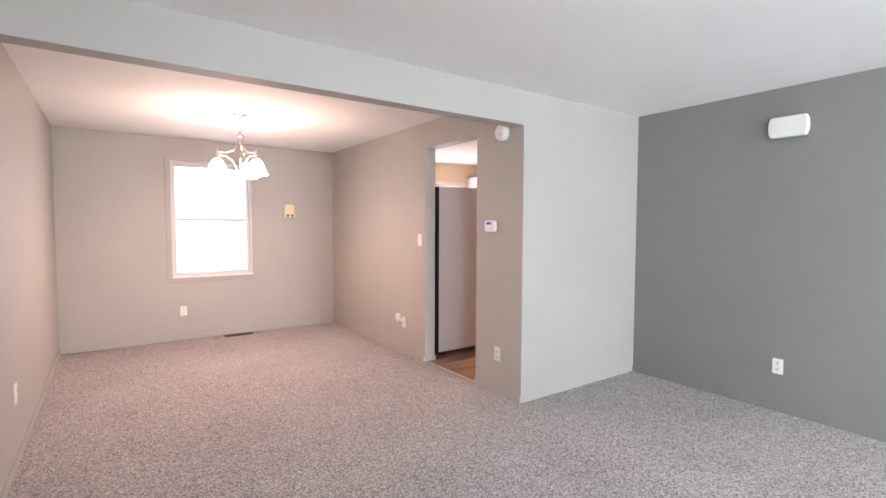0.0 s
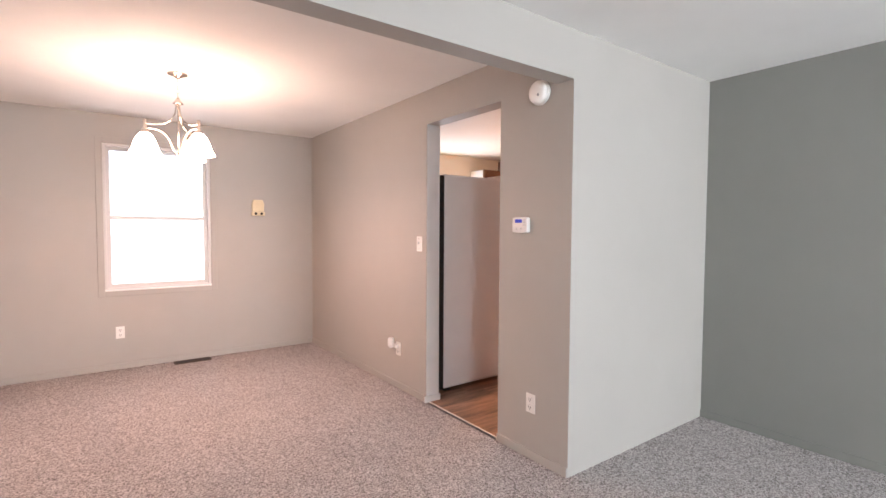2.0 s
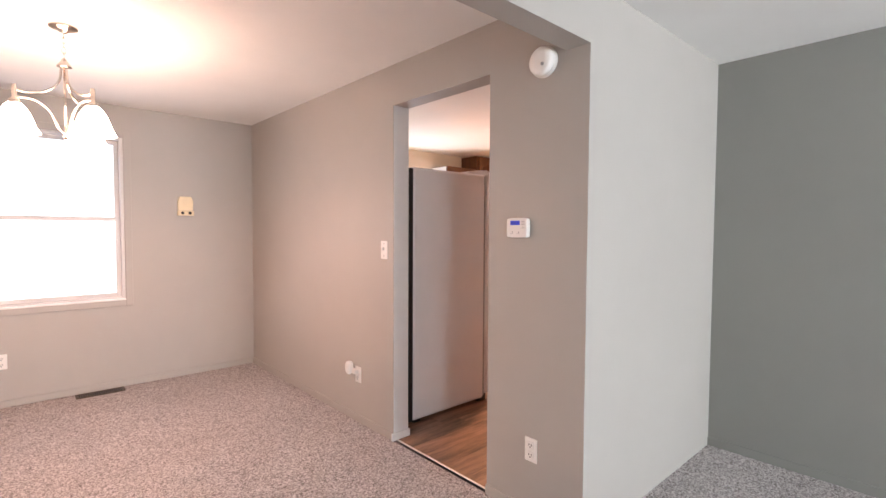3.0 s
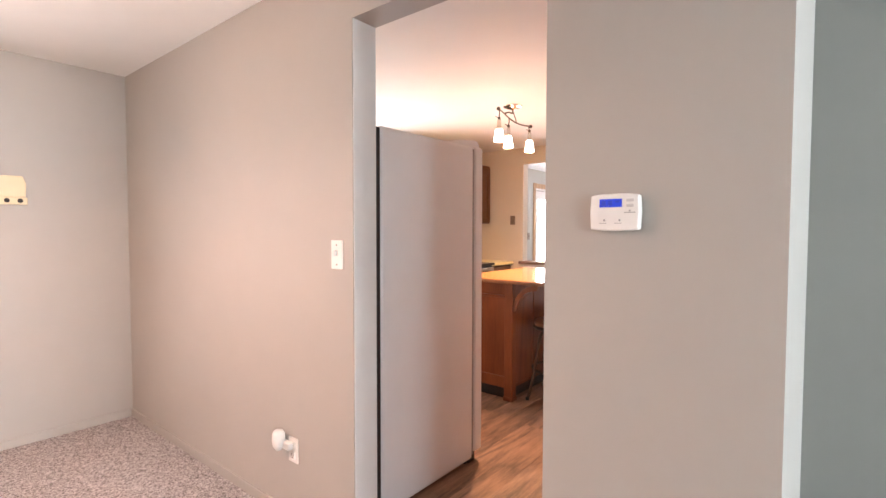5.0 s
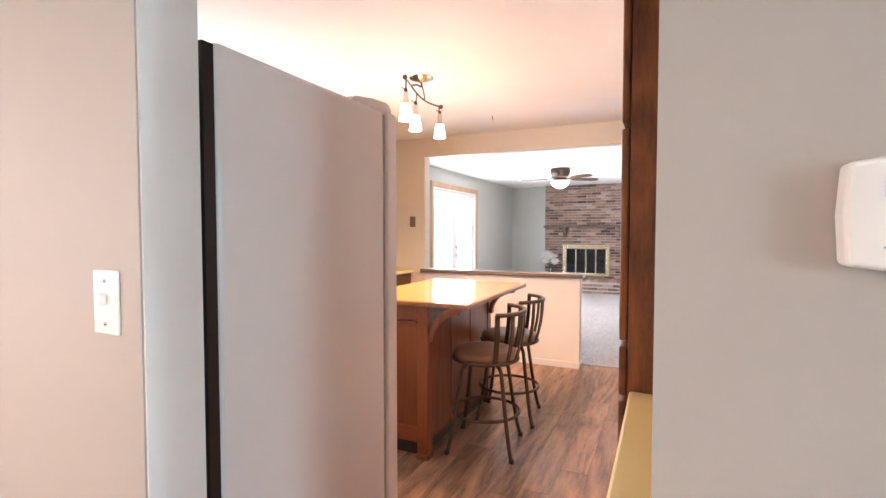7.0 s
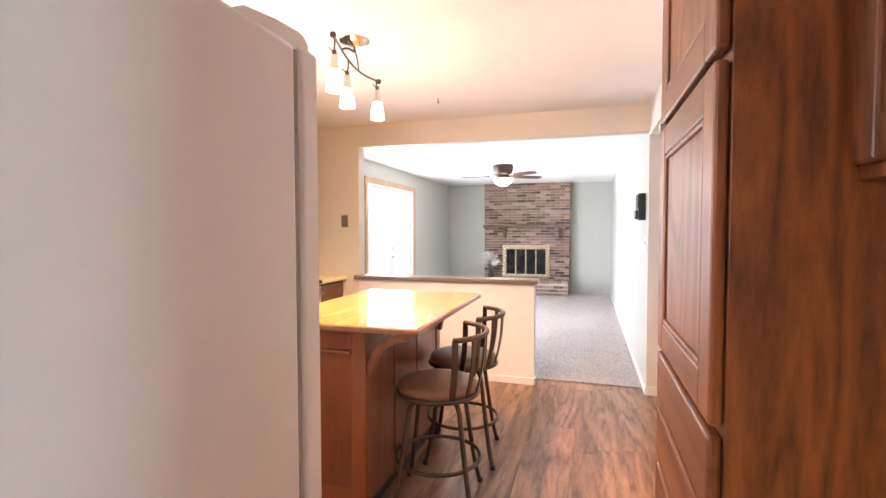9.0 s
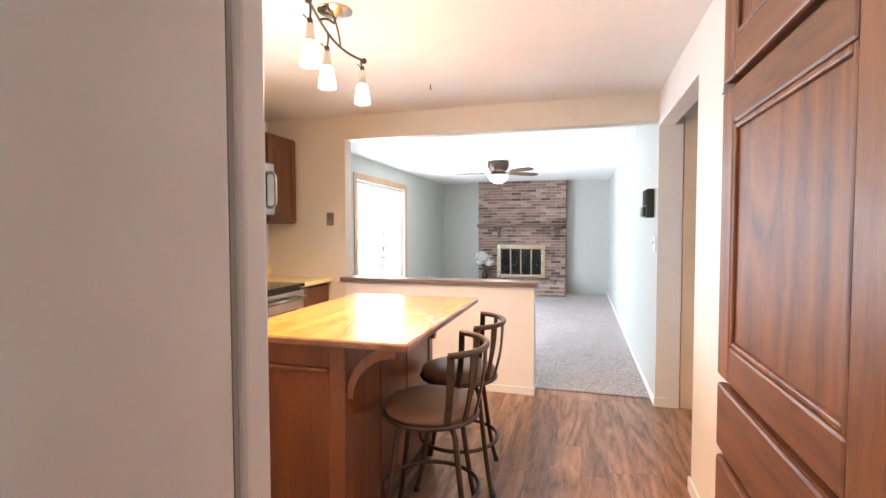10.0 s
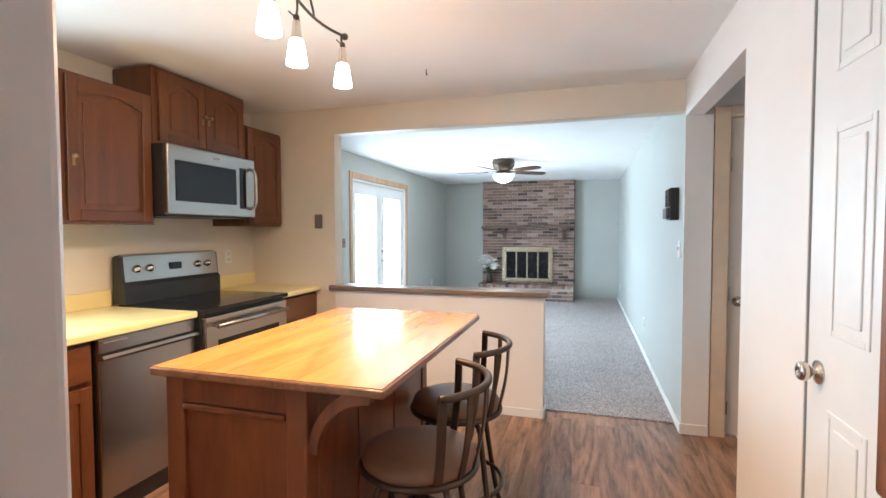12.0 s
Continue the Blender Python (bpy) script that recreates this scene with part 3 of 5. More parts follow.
panel_door("door_closet", (4.618, YR - 0.006, 0), 0, 0.768, 2.372, "white six-panel closet door, closed", 0.692)
# lining coloured grey to paint in the shadow of the gap round the door
structure("trim_closet_frame", box(box(new_box(4.61, 4.616, YR - 0.11, YR - 0.002, 0, 2.385), 5.388, 5.392, YR - 0.11, YR - 0.002, 0, 2.385), 4.616, 5.388, YR - 0.11, YR - 0.002, 2.375, 2.385), M_GREY, "closet door lining, shadow painted in as grey", "jamb")
structure("wall_closet_back", new_box(4.59, 5.91, YB + 0.12, YB + 0.16, 0, CEIL), M_HALF, "off-white closet back wall", "wall")
hd = tagged(new("door_hall"), "pale door with tan casing at the hall's end", "door", "", "structure")
hd.matrix_basis = pose(HX, 0, 0)
part("leaf", new_box(0.03, 0.065, 2.375, 3.195, 0.008, 2.165, 0.003), M_DOOR, hd, "cream painted door leaf")
bm = bmesh.new()
for a in ((3.203, 3.298, 0, 2.235), (2.30, 2.365, 0, 2.235), (2.365, 3.203, 2.173, 2.235)):
    box(bm, -0.016, 0.0, a[0], a[1], a[2], a[3], 0.004)
for a in ((3.195, 3.21, 0, 2.18), (2.36, 2.375, 0, 2.18), (2.375, 3.195, 2.165, 2.18)):
    box(bm, 0.0, 0.10, a[0], a[1], a[2], a[3])
part("casing", bm, M_TAN, hd, "tan wooden casing")
m = Matrix.Rotation(radians(-90), 3, "Y")
part("knob", lathe(bmesh.new(), ((0.001, 0.0), (0.034, 0.0), (0.034, 0.006), (0.013, 0.012), (0.012, 0.03), (0.027, 0.045), (0.029, 0.058), (0.016, 0.068), (0.001, 0.07)), 20, (0.03, 3.13, 0.93), m), M_CHROME, hd, "nickel knob")
for z in (0.98, 1.85, 0.2):
    part("hinge", new_box(0.0, 0.03, 3.187, 3.197, z - 0.045, z + 0.045, 0.002), M_BRASS, hd, "brass hinge")
structure("trim_ledge", new_box(KX1 - 0.045, FX0 + 0.035, 4.380, 6.190, 0.915, 0.952, 0.006), M_CAP, "dark wooden ledge on the half wall", "ledge")


# ---- wall fittings ----
def outlet(at, facing, label="white duplex outlet in the wall"):
    """facing: degrees by which the plate, made facing -y, turns."""
    o = thing("outlet", at, label, "outlet", "wall outlets", facing)
    plate = part("plate", new_box(-0.036, 0.036, -0.006, 0, -0.058, 0.058, 0.003), M_PLASTIC, o)
    for z in (-0.024, 0.024):
        f = part("socket", new_box(-0.018, 0.018, -0.010, -0.006, z - 0.017, z + 0.017, 0.004), M_PLASTIC, o)
        bm = bmesh.new()
        for x in (-0.007, 0.007):
            box(bm, x - 0.0018, x + 0.0018, -0.0108, -0.0099, z - 0.003, z + 0.008)
        box(bm, -0.003, 0.003, -0.0108, -0.0099, z - 0.012, z - 0.006)
        part("slots", bm, M_SLOT, f)
    return o


def switch(at, facing, material, label):
    o = thing("light_switch", at, label, "switch", "wall switches", facing)
    part("plate", new_box(-0.037, 0.037, -0.006, 0, -0.060, 0.060, 0.003), material, o)
    part("toggle", new_box(-0.006, 0.006, -0.020, -0.006, -0.004, 0.018, 0.003), material, o)
    for z in (-0.04, 0.04):
        part("screw", lathe(bmesh.new(), ((0.001, 0.0), (0.004, 0.0), (0.003, 0.002), (0.001, 0.0022)), 10, (0, -0.006, z), Matrix.Rotation(radians(90), 3, "X")), M_CHROME, o)
    return o


outlet((1.052, YN, 0.357), 0)
outlet((XP, 3.380, 0.336), -90)
outlet((XG, 1.885, 0.345), -90)
outlet((XW, 4.12, 0.41), 90)
outlet((6.965, KY1, 1.20), 0)
outlet((9.45, YR, 0.37), 180)
outlet((13.3, YR, 0.33), 180)
outlet((12.8, FY1, 0.37), 0)
night = outlet((XP, 4.921, 0.344), -90, "white outlet with a plug-in night light")
bm = bmesh.new()
lathe(bm, ((0.012, -0.055), (0.026, -0.035), (0.030, -0.005), (0.028, 0.02), (0.02, 0.035), (0.001, 0.038)), 16, (-0.055, -0.045, 0.055))
box(bm, -0.055, 0.012, -0.04, -0.010, 0.008, 0.042, 0.006)
part("night_light", bm, M_PLASTIC, night, "white plug-in night light")
switch((XP, 4.597, 1.254), -90, M_PLASTIC, "white toggle switch plate beside the kitchen opening")
switch((KX1, 6.304, 1.492), -90, M_PLATE, "dark bronze switch plate on the kitchen wall")
switch((9.16, FY1, 1.255), 0, M_PLATE, "dark switch plate beside the glazed doors")
switch((7.42, YR, 1.277), 180, M_PLASTIC, "white switch plate on the family room wall")

t = thing("thermostat", (XP, 3.461, 1.401), "white digital thermostat with a blue display", "thermostat", "", -90, (0.92, 1.25, 0.92))
body = part("body", prism(bmesh.new(), [(-0.066, -0.048), (-0.04, -0.051), (0, -0.052), (0.04, -0.051), (0.066, -0.048), (0.069, 0), (0.066, 0.047), (0.04, 0.051), (0, 0.052), (-0.04, 0.051), (-0.066, 0.047), (-0.069, 0)], "y", -0.026, -0.004), M_PLASTIC, t)
bv = body.modifiers.new("soft_edges", "BEVEL")
bv.width, bv.segments = 0.005, 3
part("back_plate", new_box(-0.06, 0.06, -0.004, 0, -0.044, 0.044), M_PLASTIC, t)
part("display", new_box(-0.040, 0.022, -0.0275, -0.0255, 0.014, 0.037, 0.001), M_LCD, t, "blue backlit display")
for x0, x1, z0, z1 in ((-0.034, -0.022, 0.019, 0.032), (-0.016, -0.004, 0.019, 0.032), (0.004, 0.016, 0.026, 0.032)):
    part("digit", new_box(x0, x1, -0.0281, -0.0272, z0, z1), M_DIGIT, bpy.data.objects["display"], "darker blue digit bar")
for z in (0.032, 0.018):
    part("button", new_box(0.034, 0.054, -0.029, -0.0255, z - 0.004, z + 0.004, 0.002), M_BUTTON, t, "pale grey button")
bm = bmesh.new()
box(bm, 0.028, 0.058, -0.0267, -0.0255, -0.002, 0.0)
box(bm, 0.041, 0.045, -0.0267, -0.0255, 0.002, 0.006)
part("print", bm, M_GREY, t)
for x in (-0.03, 0.012):
    bm = bmesh.new()
    box(bm, x - 0.010, x + 0.010, -0.0267, -0.0255, -0.031, -0.0295)
    part("print", bm, M_GREY, t)
    part("slider", new_box(x + 0.002, x + 0.007, -0.029, -0.0255, -0.025, -0.019, 0.001), M_GREY, t)

d = thing("smoke_detector", (XP, 3.33, 2.155), "white round smoke detector high on the partition", "detector", "", -90)
m = Matrix.Rotation(radians(90), 3, "X")
part("base", lathe(bmesh.new(), ((0.001, 0), (0.068, 0), (0.070, 0.012), (0.066, 0.016)), 32, (0, 0, 0), m), M_PLASTIC, d)
part("cover", lathe(bmesh.new(), ((0.066, 0.014), (0.064, 0.036), (0.055, 0.046), (0.03, 0.05), (0.001, 0.05)), 32, (0, 0, 0), m), M_PLASTIC, d)
part("test_button", lathe(bmesh.new(), ((0.008, 0.049), (0.008, 0.053), (0.001, 0.054)), 12, (0.02, 0, -0.02), m), M_GREY, d)

d = thing("door_chime", (XG, 1.865, 2.14), "white rounded door chime box on the grey wall", "chime", "", -90)
body = part("cover", prism(bmesh.new(), [(-0.11, -0.075), (0.11, -0.075), (0.124, -0.045), (0.128, 0), (0.124, 0.045), (0.11, 0.075), (-0.11, 0.075), (-0.124, 0.045), (-0.128, 0), (-0.124, -0.045)], "y", -0.055, -0.006), M_PLASTIC, d)
bv = body.modifiers.new("soft_edges", "BEVEL")
bv.width, bv.segments = 0.010, 3
part("back_plate", new_box(-0.10, 0.10, -0.006, 0, -0.065, 0.065), M_PLASTIC, d)

d = thing("intercom", (2.345, YN, 1.59), "aged ivory wall box with two dark openings", "wall box")
body = part("body", prism(bmesh.new(), [(-0.062, -0.035), (0.062, -0.035), (0.066, 0.05), (0.05, 0.095), (-0.05, 0.095), (-0.066, 0.05)], "y", -0.03, 0), M_IVORY, d)
bv = body.modifiers.new("soft_edges", "BEVEL")
bv.width, bv.segments = 0.006, 2
part("foot", new_box(-0.068, 0.068, -0.045, 0, -0.082, -0.037, 0.006), M_IVORY, d)
for x in (-0.03, 0.032):
    part("knob", lathe(bmesh.new(), ((0.001, 0), (0.014, 0), (0.012, 0.01), (0.001, 0.011)), 12, (x, -0.045, -0.058), m), M_SLOT, d, "dark knob")

v = thing("floor_register", (1.66, 6.855, 0.0), "dark metal floor vent let into the carpet", "vent")
bm = bmesh.new()
for a in ((-0.17, 0.17, -0.06, -0.045), (-0.17, 0.17, 0.045, 0.06), (-0.17, -0.155, -0.045, 0.045), (0.155, 0.17, -0.045, 0.045)):
    box(bm, a[0], a[1], a[2], a[3], 0, 0.007, 0.002)
part("frame", bm, M_BRONZE, v)
part("duct", new_box(-0.155, 0.155, -0.045, 0.045, 0, 0.001), M_SLOT, v)
for i in range(21):
    x = -0.15 + i * 0.015
    part("slat", new_box(x - 0.0022, x + 0.0022, -0.045, 0.045, 0.001, 0.006), M_BRONZE, v)


# ---- dining room: chandelier ----
c = thing("chandelier", (CHANDELIER[0], CHANDELIER[1], CEIL), "satin nickel chandelier with three lit bell glass shades", "chandelier")
part("canopy", lathe(bmesh.new(), ((0.001, -0.035), (0.012, -0.034), (0.03, -0.02), (0.062, -0.010), (0.065, 0.0)), 28), M_CHROME, c)
bm = bmesh.new()
for i in range(5):
    z = -0.045 - i * 0.026
    pts = []
    for k in range(10):
        a = 2 * math.pi * k / 10
        u, w = 0.009 * math.cos(a), 0.018 * math.sin(a)
        pts.append((u, 0, z + w) if i % 2 else (0, u, z + w))
    tube(bm, pts, 0.0022, 6, True)
part("chain", bm, M_CHROME, c)
part("hub", lathe(bmesh.new(), ((0.001, -0.165), (0.010, -0.166), (0.016, -0.18), (0.030, -0.20), (0.034, -0.208), (0.012, -0.214), (0.001, -0.216)), 20), M_CHROME, c)
part("stem", tube(bmesh.new(), ((0, 0, -0.21), (0, 0, -0.565)), 0.006), M_CHROME, c)
part("finial", lathe(bmesh.new(), ((0.001, -0.59), (0.010, -0.582), (0.014, -0.57), (0.009, -0.558), (0.001, -0.55)), 16), M_CHROME, c)
for i in range(3):
    a = radians(180 - 120 * i)
    ca, sa = math.cos(a), math.sin(a)
    at = lambda r, z: (r * ca, r * sa, z)
    arm = part("arm", tube(bmesh.new(), curve_pts([at(0.012, -0.21), at(0.025, -0.29), at(0.075, -0.345), at(0.14, -0.365), at(0.20, -0.36)]), 0.0055), M_CHROME, c)
    tube_bm = tube(bmesh.new(), curve_pts([at(0.20, -0.395), at(0.12, -0.40), at(0.06, -0.45), at(0.03, -0.53), at(0.006, -0.56)]), 0.0055)
    part("scroll", tube_bm, M_CHROME, c)
    part("post", lathe(bmesh.new(), ((0.001, -0.335), (0.010, -0.337), (0.011, -0.40), (0.022, -0.41), (0.026, -0.44), (0.001, -0.441)), 16, at(0.20, 0)), M_CHROME, c)
    sh = lathe(bmesh.new(), ((0.028, -0.43), (0.042, -0.445), (0.060, -0.475), (0.072, -0.51), (0.082, -0.54), (0.100, -0.572), (0.097, -0.573), (0.078, -0.54), (0.066, -0.51), (0.054, -0.475), (0.036, -0.448)), 28, at(0.20, 0))
    part("shade", sh, M_SHADE, c, "lit frosted bell glass shade")


# ---- kitchen: cabinets ----
def arch_door(name, parent, x0, x1, y, z0, z1, arched, mats, knob=None, thick=0.02):
    """A frame-and-panel cabinet front facing -y; y is the face of the carcass."""
    up, lev = mats
    s = 0.058
    l, r, n = x0 + s, x1 - s, 10
    front = part(name, new_box(l - 0.002, r + 0.002, y - thick + 0.010, y - 0.002, z0 + s - 0.002, z1 - s + 0.001), up, parent)
    for a in (x0, x1 - s):
        part("stile", new_box(a, a + s, y - thick, y, z0, z1, 0.004), up, front)
    part("rail", new_box(l, r, y - thick, y, z0, z0 + s, 0.004), lev, front)
    rise = 0.045 if arched else 0.0
    low = [(l + (r - l) * i / n, z1 - s - rise * (1 - math.sin(math.pi * i / n)) - 0.002) for i in range(n + 1)]
    part("rail", prism(bmesh.new(), [(l, z1 - 0.002), *low, (r, z1 - 0.002)], "y", y - thick, y), lev, front)
    g = 0.028
    if r - l > 0.12 and z1 - z0 > 0.25:
        lo2 = [(l + g + (r - l - 2 * g) * i / n, z1 - s - g - rise * (1 - math.sin(math.pi * i / n))) for i in range(n + 1)]
        fld = part("raised_field", prism(bmesh.new(), [(l + g, z0 + s + g), *lo2, (r - g, z0 + s + g)], "y", y - thick + 0.004, y - thick + 0.011), up, front)
        bv = fld.modifiers.new("soft_edges", "BEVEL")
        bv.width, bv.segments = 0.005, 2
    if knob:
        mm = Matrix.Rotation(radians(90), 3, "X")
        bm = lathe(bmesh.new(), ((0.001, 0), (0.010, 0), (0.010, 0.003), (0.006, 0.006), (0.006, 0.014), (0.014, 0.02), (0.013, 0.028), (0.001, 0.031)), 14, (knob[0], y - thick, knob[1]), mm)
        box(bm, knob[0] - 0.008, knob[0] + 0.008, y - thick - 0.003, y - thick, knob[1] - 0.05, knob[1] + 0.012, 0.001)
        part("knob", bm, M_OLDBRASS, front, "aged brass knob with a back plate")
    return front


def upper(x0, x1, z0, z1, doors, label, mats=(M_CAB, M_CABX), back=KY1, depth=0.31, group="wall cabinets"):
    """doors: (x0, x1, arched, knob x or None, knob z)"""
    o = thing("wall_cabinet", (x0, back - depth, z0), label, "cabinet", group)
    w, h = x1 - x0, z1 - z0
    part("body", new_box(0, w, 0, depth, 0, h, 0.002), mats[0], o)
    for a, b, arched, kx, kz in doors:
        arch_door("door", o, a - x0, b - x0, -0.001, 0.018, h - 0.018, arched, mats, None if kx is None else (kx - x0, kz - z0))
    return o


left_cab = upper(5.44, 5.988, 1.45, 2.235, [(5.475, 5.965, True, 5.503, 1.80)], "walnut-stained wall cabinet with an arched panel door")
# added white sheet: window glare on the wooden side, put in as colour
part("lit_side_panel", new_box(-0.006, 0.0, 0.03, 0.308, 0.004, 0.781, 0.001), M_WHITE, left_cab, "thin white panel painting window light on the cabinet side")
upper(5.992, 6.802, 1.955, 2.425, [(6.03, 6.398, True, 6.376, 2.19), (6.406, 6.785, True, 6.430, 2.19)], "walnut-stained two-door cabinet over the microwave")
upper(6.806, 7.262, 1.45, 2.235, [(6.83, 7.245, True, None, 0)], "walnut-stained wall cabinet beside the corner")


def base_unit(x0, x1, fronts, label):
    o = thing("base_cabinet", (x0, 6.335, 0), label, "cabinet", "base cabinets")
    w = x1 - x0
    part("body", new_box(0, w, 0, KY1 - 6.335, 0.10, 0.905, 0.002), M_CAB, o)
    part("toe_kick", new_box(0, w, 0.06, KY1 - 6.335, 0, 0.10), M_BLACKM, o)
    for a, b, z0, z1 in fronts:
        if z1 - z0 < 0.25:
            part("drawer_front", new_box(a - x0, b - x0, -0.022, -0.001, z0, z1, 0.006), M_CABX, o)
        else:
            arch_door("door", o, a - x0, b - x0, -0.001, z0, z1, False, (M_CAB, M_CABX))
    return o


base_unit(4.86, 5.335, [(4.88, 5.318, 0.715, 0.885), (4.88, 5.318, 0.13, 0.69)], "walnut-stained base cabinet with a drawer")
base_unit(4.10, 4.856, [(4.12, 4.84, 0.13, 0.885)], "walnut-stained base cabinet under the window")
base_unit(6.745, 7.275, [(6.765, 7.255, 0.715, 0.885), (6.765, 7.255, 0.13, 0.69)], "walnut-stained base cabinet in the corner")


def counter(name, x0, x1, y0, y1, label, splash_y):
    o = thing(name, (x0, y0, 0.905), label, "countertop")
    w, d = x1 - x0, y1 - y0
    part("worktop", new_box(0, w, 0, d, 0, 0.04, 0.010, 3), M_YELLOW, o)
    s = (d - 0.022, d) if splash_y > 0 else (0, 0.022)
    part("backsplash", new_box(0, w, s[0], s[1], 0.04, 0.14, 0.004), M_YELLOW, o)
    return o


counter("countertop", 4.10, 5.928, 6.285, KY1 - 0.001, "yellow laminate countertop with a low backsplash", 1)
counter("countertop", 6.742, 7.278, 6.285, KY1 - 0.001, "short yellow laminate countertop in the corner", 1)

# dishwasher
d = thing("dishwasher", (5.340, 6.30, 0), "stainless steel dishwasher under the yellow counter", "dishwasher", size=(0.98, 1.0, 1.05))
part("body", new_box(0.004, 0.592, 0.03, 0.60, 0.10, 0.86), M_BLACKM, d)
door = part("door", new_box(0.006, 0.590, 0.0, 0.03, 0.115, 0.765, 0.006), M_STEEL, d)
part("control_strip", new_box(0.006, 0.590, 0.0, 0.03, 0.79, 0.858, 0.006), M_STEEL, d)
part("handle", prism(bmesh.new(), [(-0.028, 0.772), (-0.020, 0.785), (0.03, 0.787), (0.03, 0.766), (-0.006, 0.766), (-0.016, 0.758)], "x", 0.006, 0.590), M_STEEL, d, "full-width steel pocket handle")
part("toe_panel", new_box(0.01, 0.586, 0.05, 0.07, 0.0, 0.112), M_BLACKM, d)
bm = bmesh.new()
for i in range(6):
    box(bm, 0.03 + i * 0.022, 0.045 + i * 0.022, -0.0012, 0.0005, 0.838, 0.842)
part("print", bm, M_GREY, d)

# range
r = thing("range", (5.932, 6.235, 0), "stainless electric range with a black glass cooktop", "stove", size=1.045)
part("body", new_box(0, 0.765, 0.04, 0.68, 0.06, 0.885, 0.003), M_BLACKM, r)
part("cooktop", new_box(-0.002, 0.767, 0.0, 0.64, 0.885, 0.912, 0.006), M_BLACK, r, "black glass cooktop")
door = part("oven_door", new_box(0.006, 0.759, 0.008, 0.04, 0.27, 0.862, 0.006), M_STEEL, r)
part("oven_window", new_box(0.10, 0.665, 0.003, 0.01, 0.40, 0.72, 0.004), M_BLACK, door, "dark oven window")
hb = tube(bmesh.new(), ((0.05, -0.038, 0.81), (0.715, -0.038, 0.81)), 0.013, 14)
for x in (0.07, 0.695):
    tube(hb, ((x, -0.034, 0.81), (x, 0.012, 0.81)), 0.009, 10)
part("handle", hb, M_STEEL, door, "round steel oven handle")
part("drawer", new_box(0.006, 0.759, 0.008, 0.04, 0.08, 0.26, 0.006), M_STEEL, r)
for x in (0.05, 0.70):
    part("foot", new_box(x - 0.02, x + 0.02, 0.08, 0.12, 0, 0.06), M_BLACKM, r)
bg = part("backguard", prism(bmesh.new(), [(0.585, 0.912), (0.680, 0.912), (0.680, 1.19), (0.655, 1.205), (0.615, 1.195), (0.60, 1.04), (0.585, 1.02)], "x", 0.0, 0.765), M_BLACKM, r, "black range back")
fc = part("control_panel", prism(bmesh.new(), [(0.5955, 1.045), (0.600, 1.045), (0.617, 1.196), (0.655, 1.207), (0.652, 1.211), (0.611, 1.199)], "x", 0.012, 0.753), M_STEEL, r, "slanted steel control panel")
tilt = Matrix.Rotation(radians(84), 3, "X")
for x in (0.10, 0.19, 0.575, 0.665):
    bm = lathe(bmesh.new(), ((0.001, 0), (0.024, 0), (0.024, 0.006), (0.019, 0.008), (0.017, 0.026), (0.001, 0.028)), 18, (x, 0.603, 1.12), tilt)
    box(bm, x - 0.003, x + 0.003, 0.570, 0.590, 1.108, 1.138)
    part("knob", bm, M_CHROME, r, "steel burner knob")
part("clock", new_box(0.335, 0.43, 0.597, 0.606, 1.10, 1.145, 0.003), M_BLACK, r, "dark clock display")
for x, y, rr in ((0.2, 0.18, 0.10), (0.56, 0.18, 0.08), (0.2, 0.45, 0.08), (0.56, 0.45, 0.10)):
    part("burner_ring", tube(bmesh.new(), [(x + rr * math.cos(a * 0.2618), y + rr * math.sin(a * 0.2618), 0.912) for a in range(24)], 0.0006, 4, True), M_BLACKM, r)

# microwave
mw = thing("microwave", (5.972, 6.535, 1.515), "stainless over-the-range microwave with a dark window", "microwave", size=(1.04, 1.12, 0.99))
part("body", new_box(0, 0.762, 0.03, 0.39, 0, 0.435, 0.004), M_BLACKM, mw)
front = part("door", new_box(0, 0.762, 0.0, 0.03, 0.0, 0.435, 0.008), M_STEEL, mw)
part("window", new_box(0.055, 0.565, -0.004, 0.004, 0.085, 0.34, 0.006), M_BLACK, front, "dark glass window")
part("control_panel", new_box(0.60, 0.665, -0.003, 0.004, 0.06, 0.36, 0.004), M_BLACK, front)
hb = tube(bmesh.new(), curve_pts([(0.705, 0.0, 0.06), (0.705, -0.042, 0.09), (0.705, -0.048, 0.21), (0.705, -0.042, 0.33), (0.705, 0.0, 0.36)], 6), 0.011, 12)
part("handle", hb, M_STEEL, front, "curved steel handle")
part("vent", new_box(0.02, 0.742, 0.03, 0.38, -0.012, 0.0), M_BLACKM, mw)
part("badge", new_box(0.36, 0.41, -0.0015, 0.001, 0.385, 0.397), M_GREY, front)

# refrigerator
f = thing("refrigerator", (3.185, 4.599, 0), "tall pale grey refrigerator with smooth side panel", "refrigerator")
part("body", new_box(0.03, 0.757, 0.0, 0.86, 0.03, 1.826, 0.020, 4), M_FRIDGE, f)
part("back_panel", new_box(0.0, 0.03, 0.006, 0.854, 0.03, 1.815), M_BLACKM, f, "black rear panel")
part("gasket", new_box(0.757, 0.770, 0.008, 0.852, 0.05, 1.815), M_GREY, f)
for y0, y1 in ((0.0, 0.425), (0.431, 0.86)):
    dr = part("door", new_box(0.770, 0.852, y0, y1, 0.06, 1.832, 0.018, 4), M_FRIDGE, f)
    yk = y1 - 0.05 if y0 == 0 else y0 + 0.05
    hb = tube(bmesh.new(), ((0.895, yk, 0.6), (0.895, yk, 1.5)), 0.012, 12)
    for z in (0.63, 1.47):
        tube(hb, ((0.84, yk, z), (0.895, yk, z)), 0.009, 8)
    part("handle", hb, M_STEEL, dr)
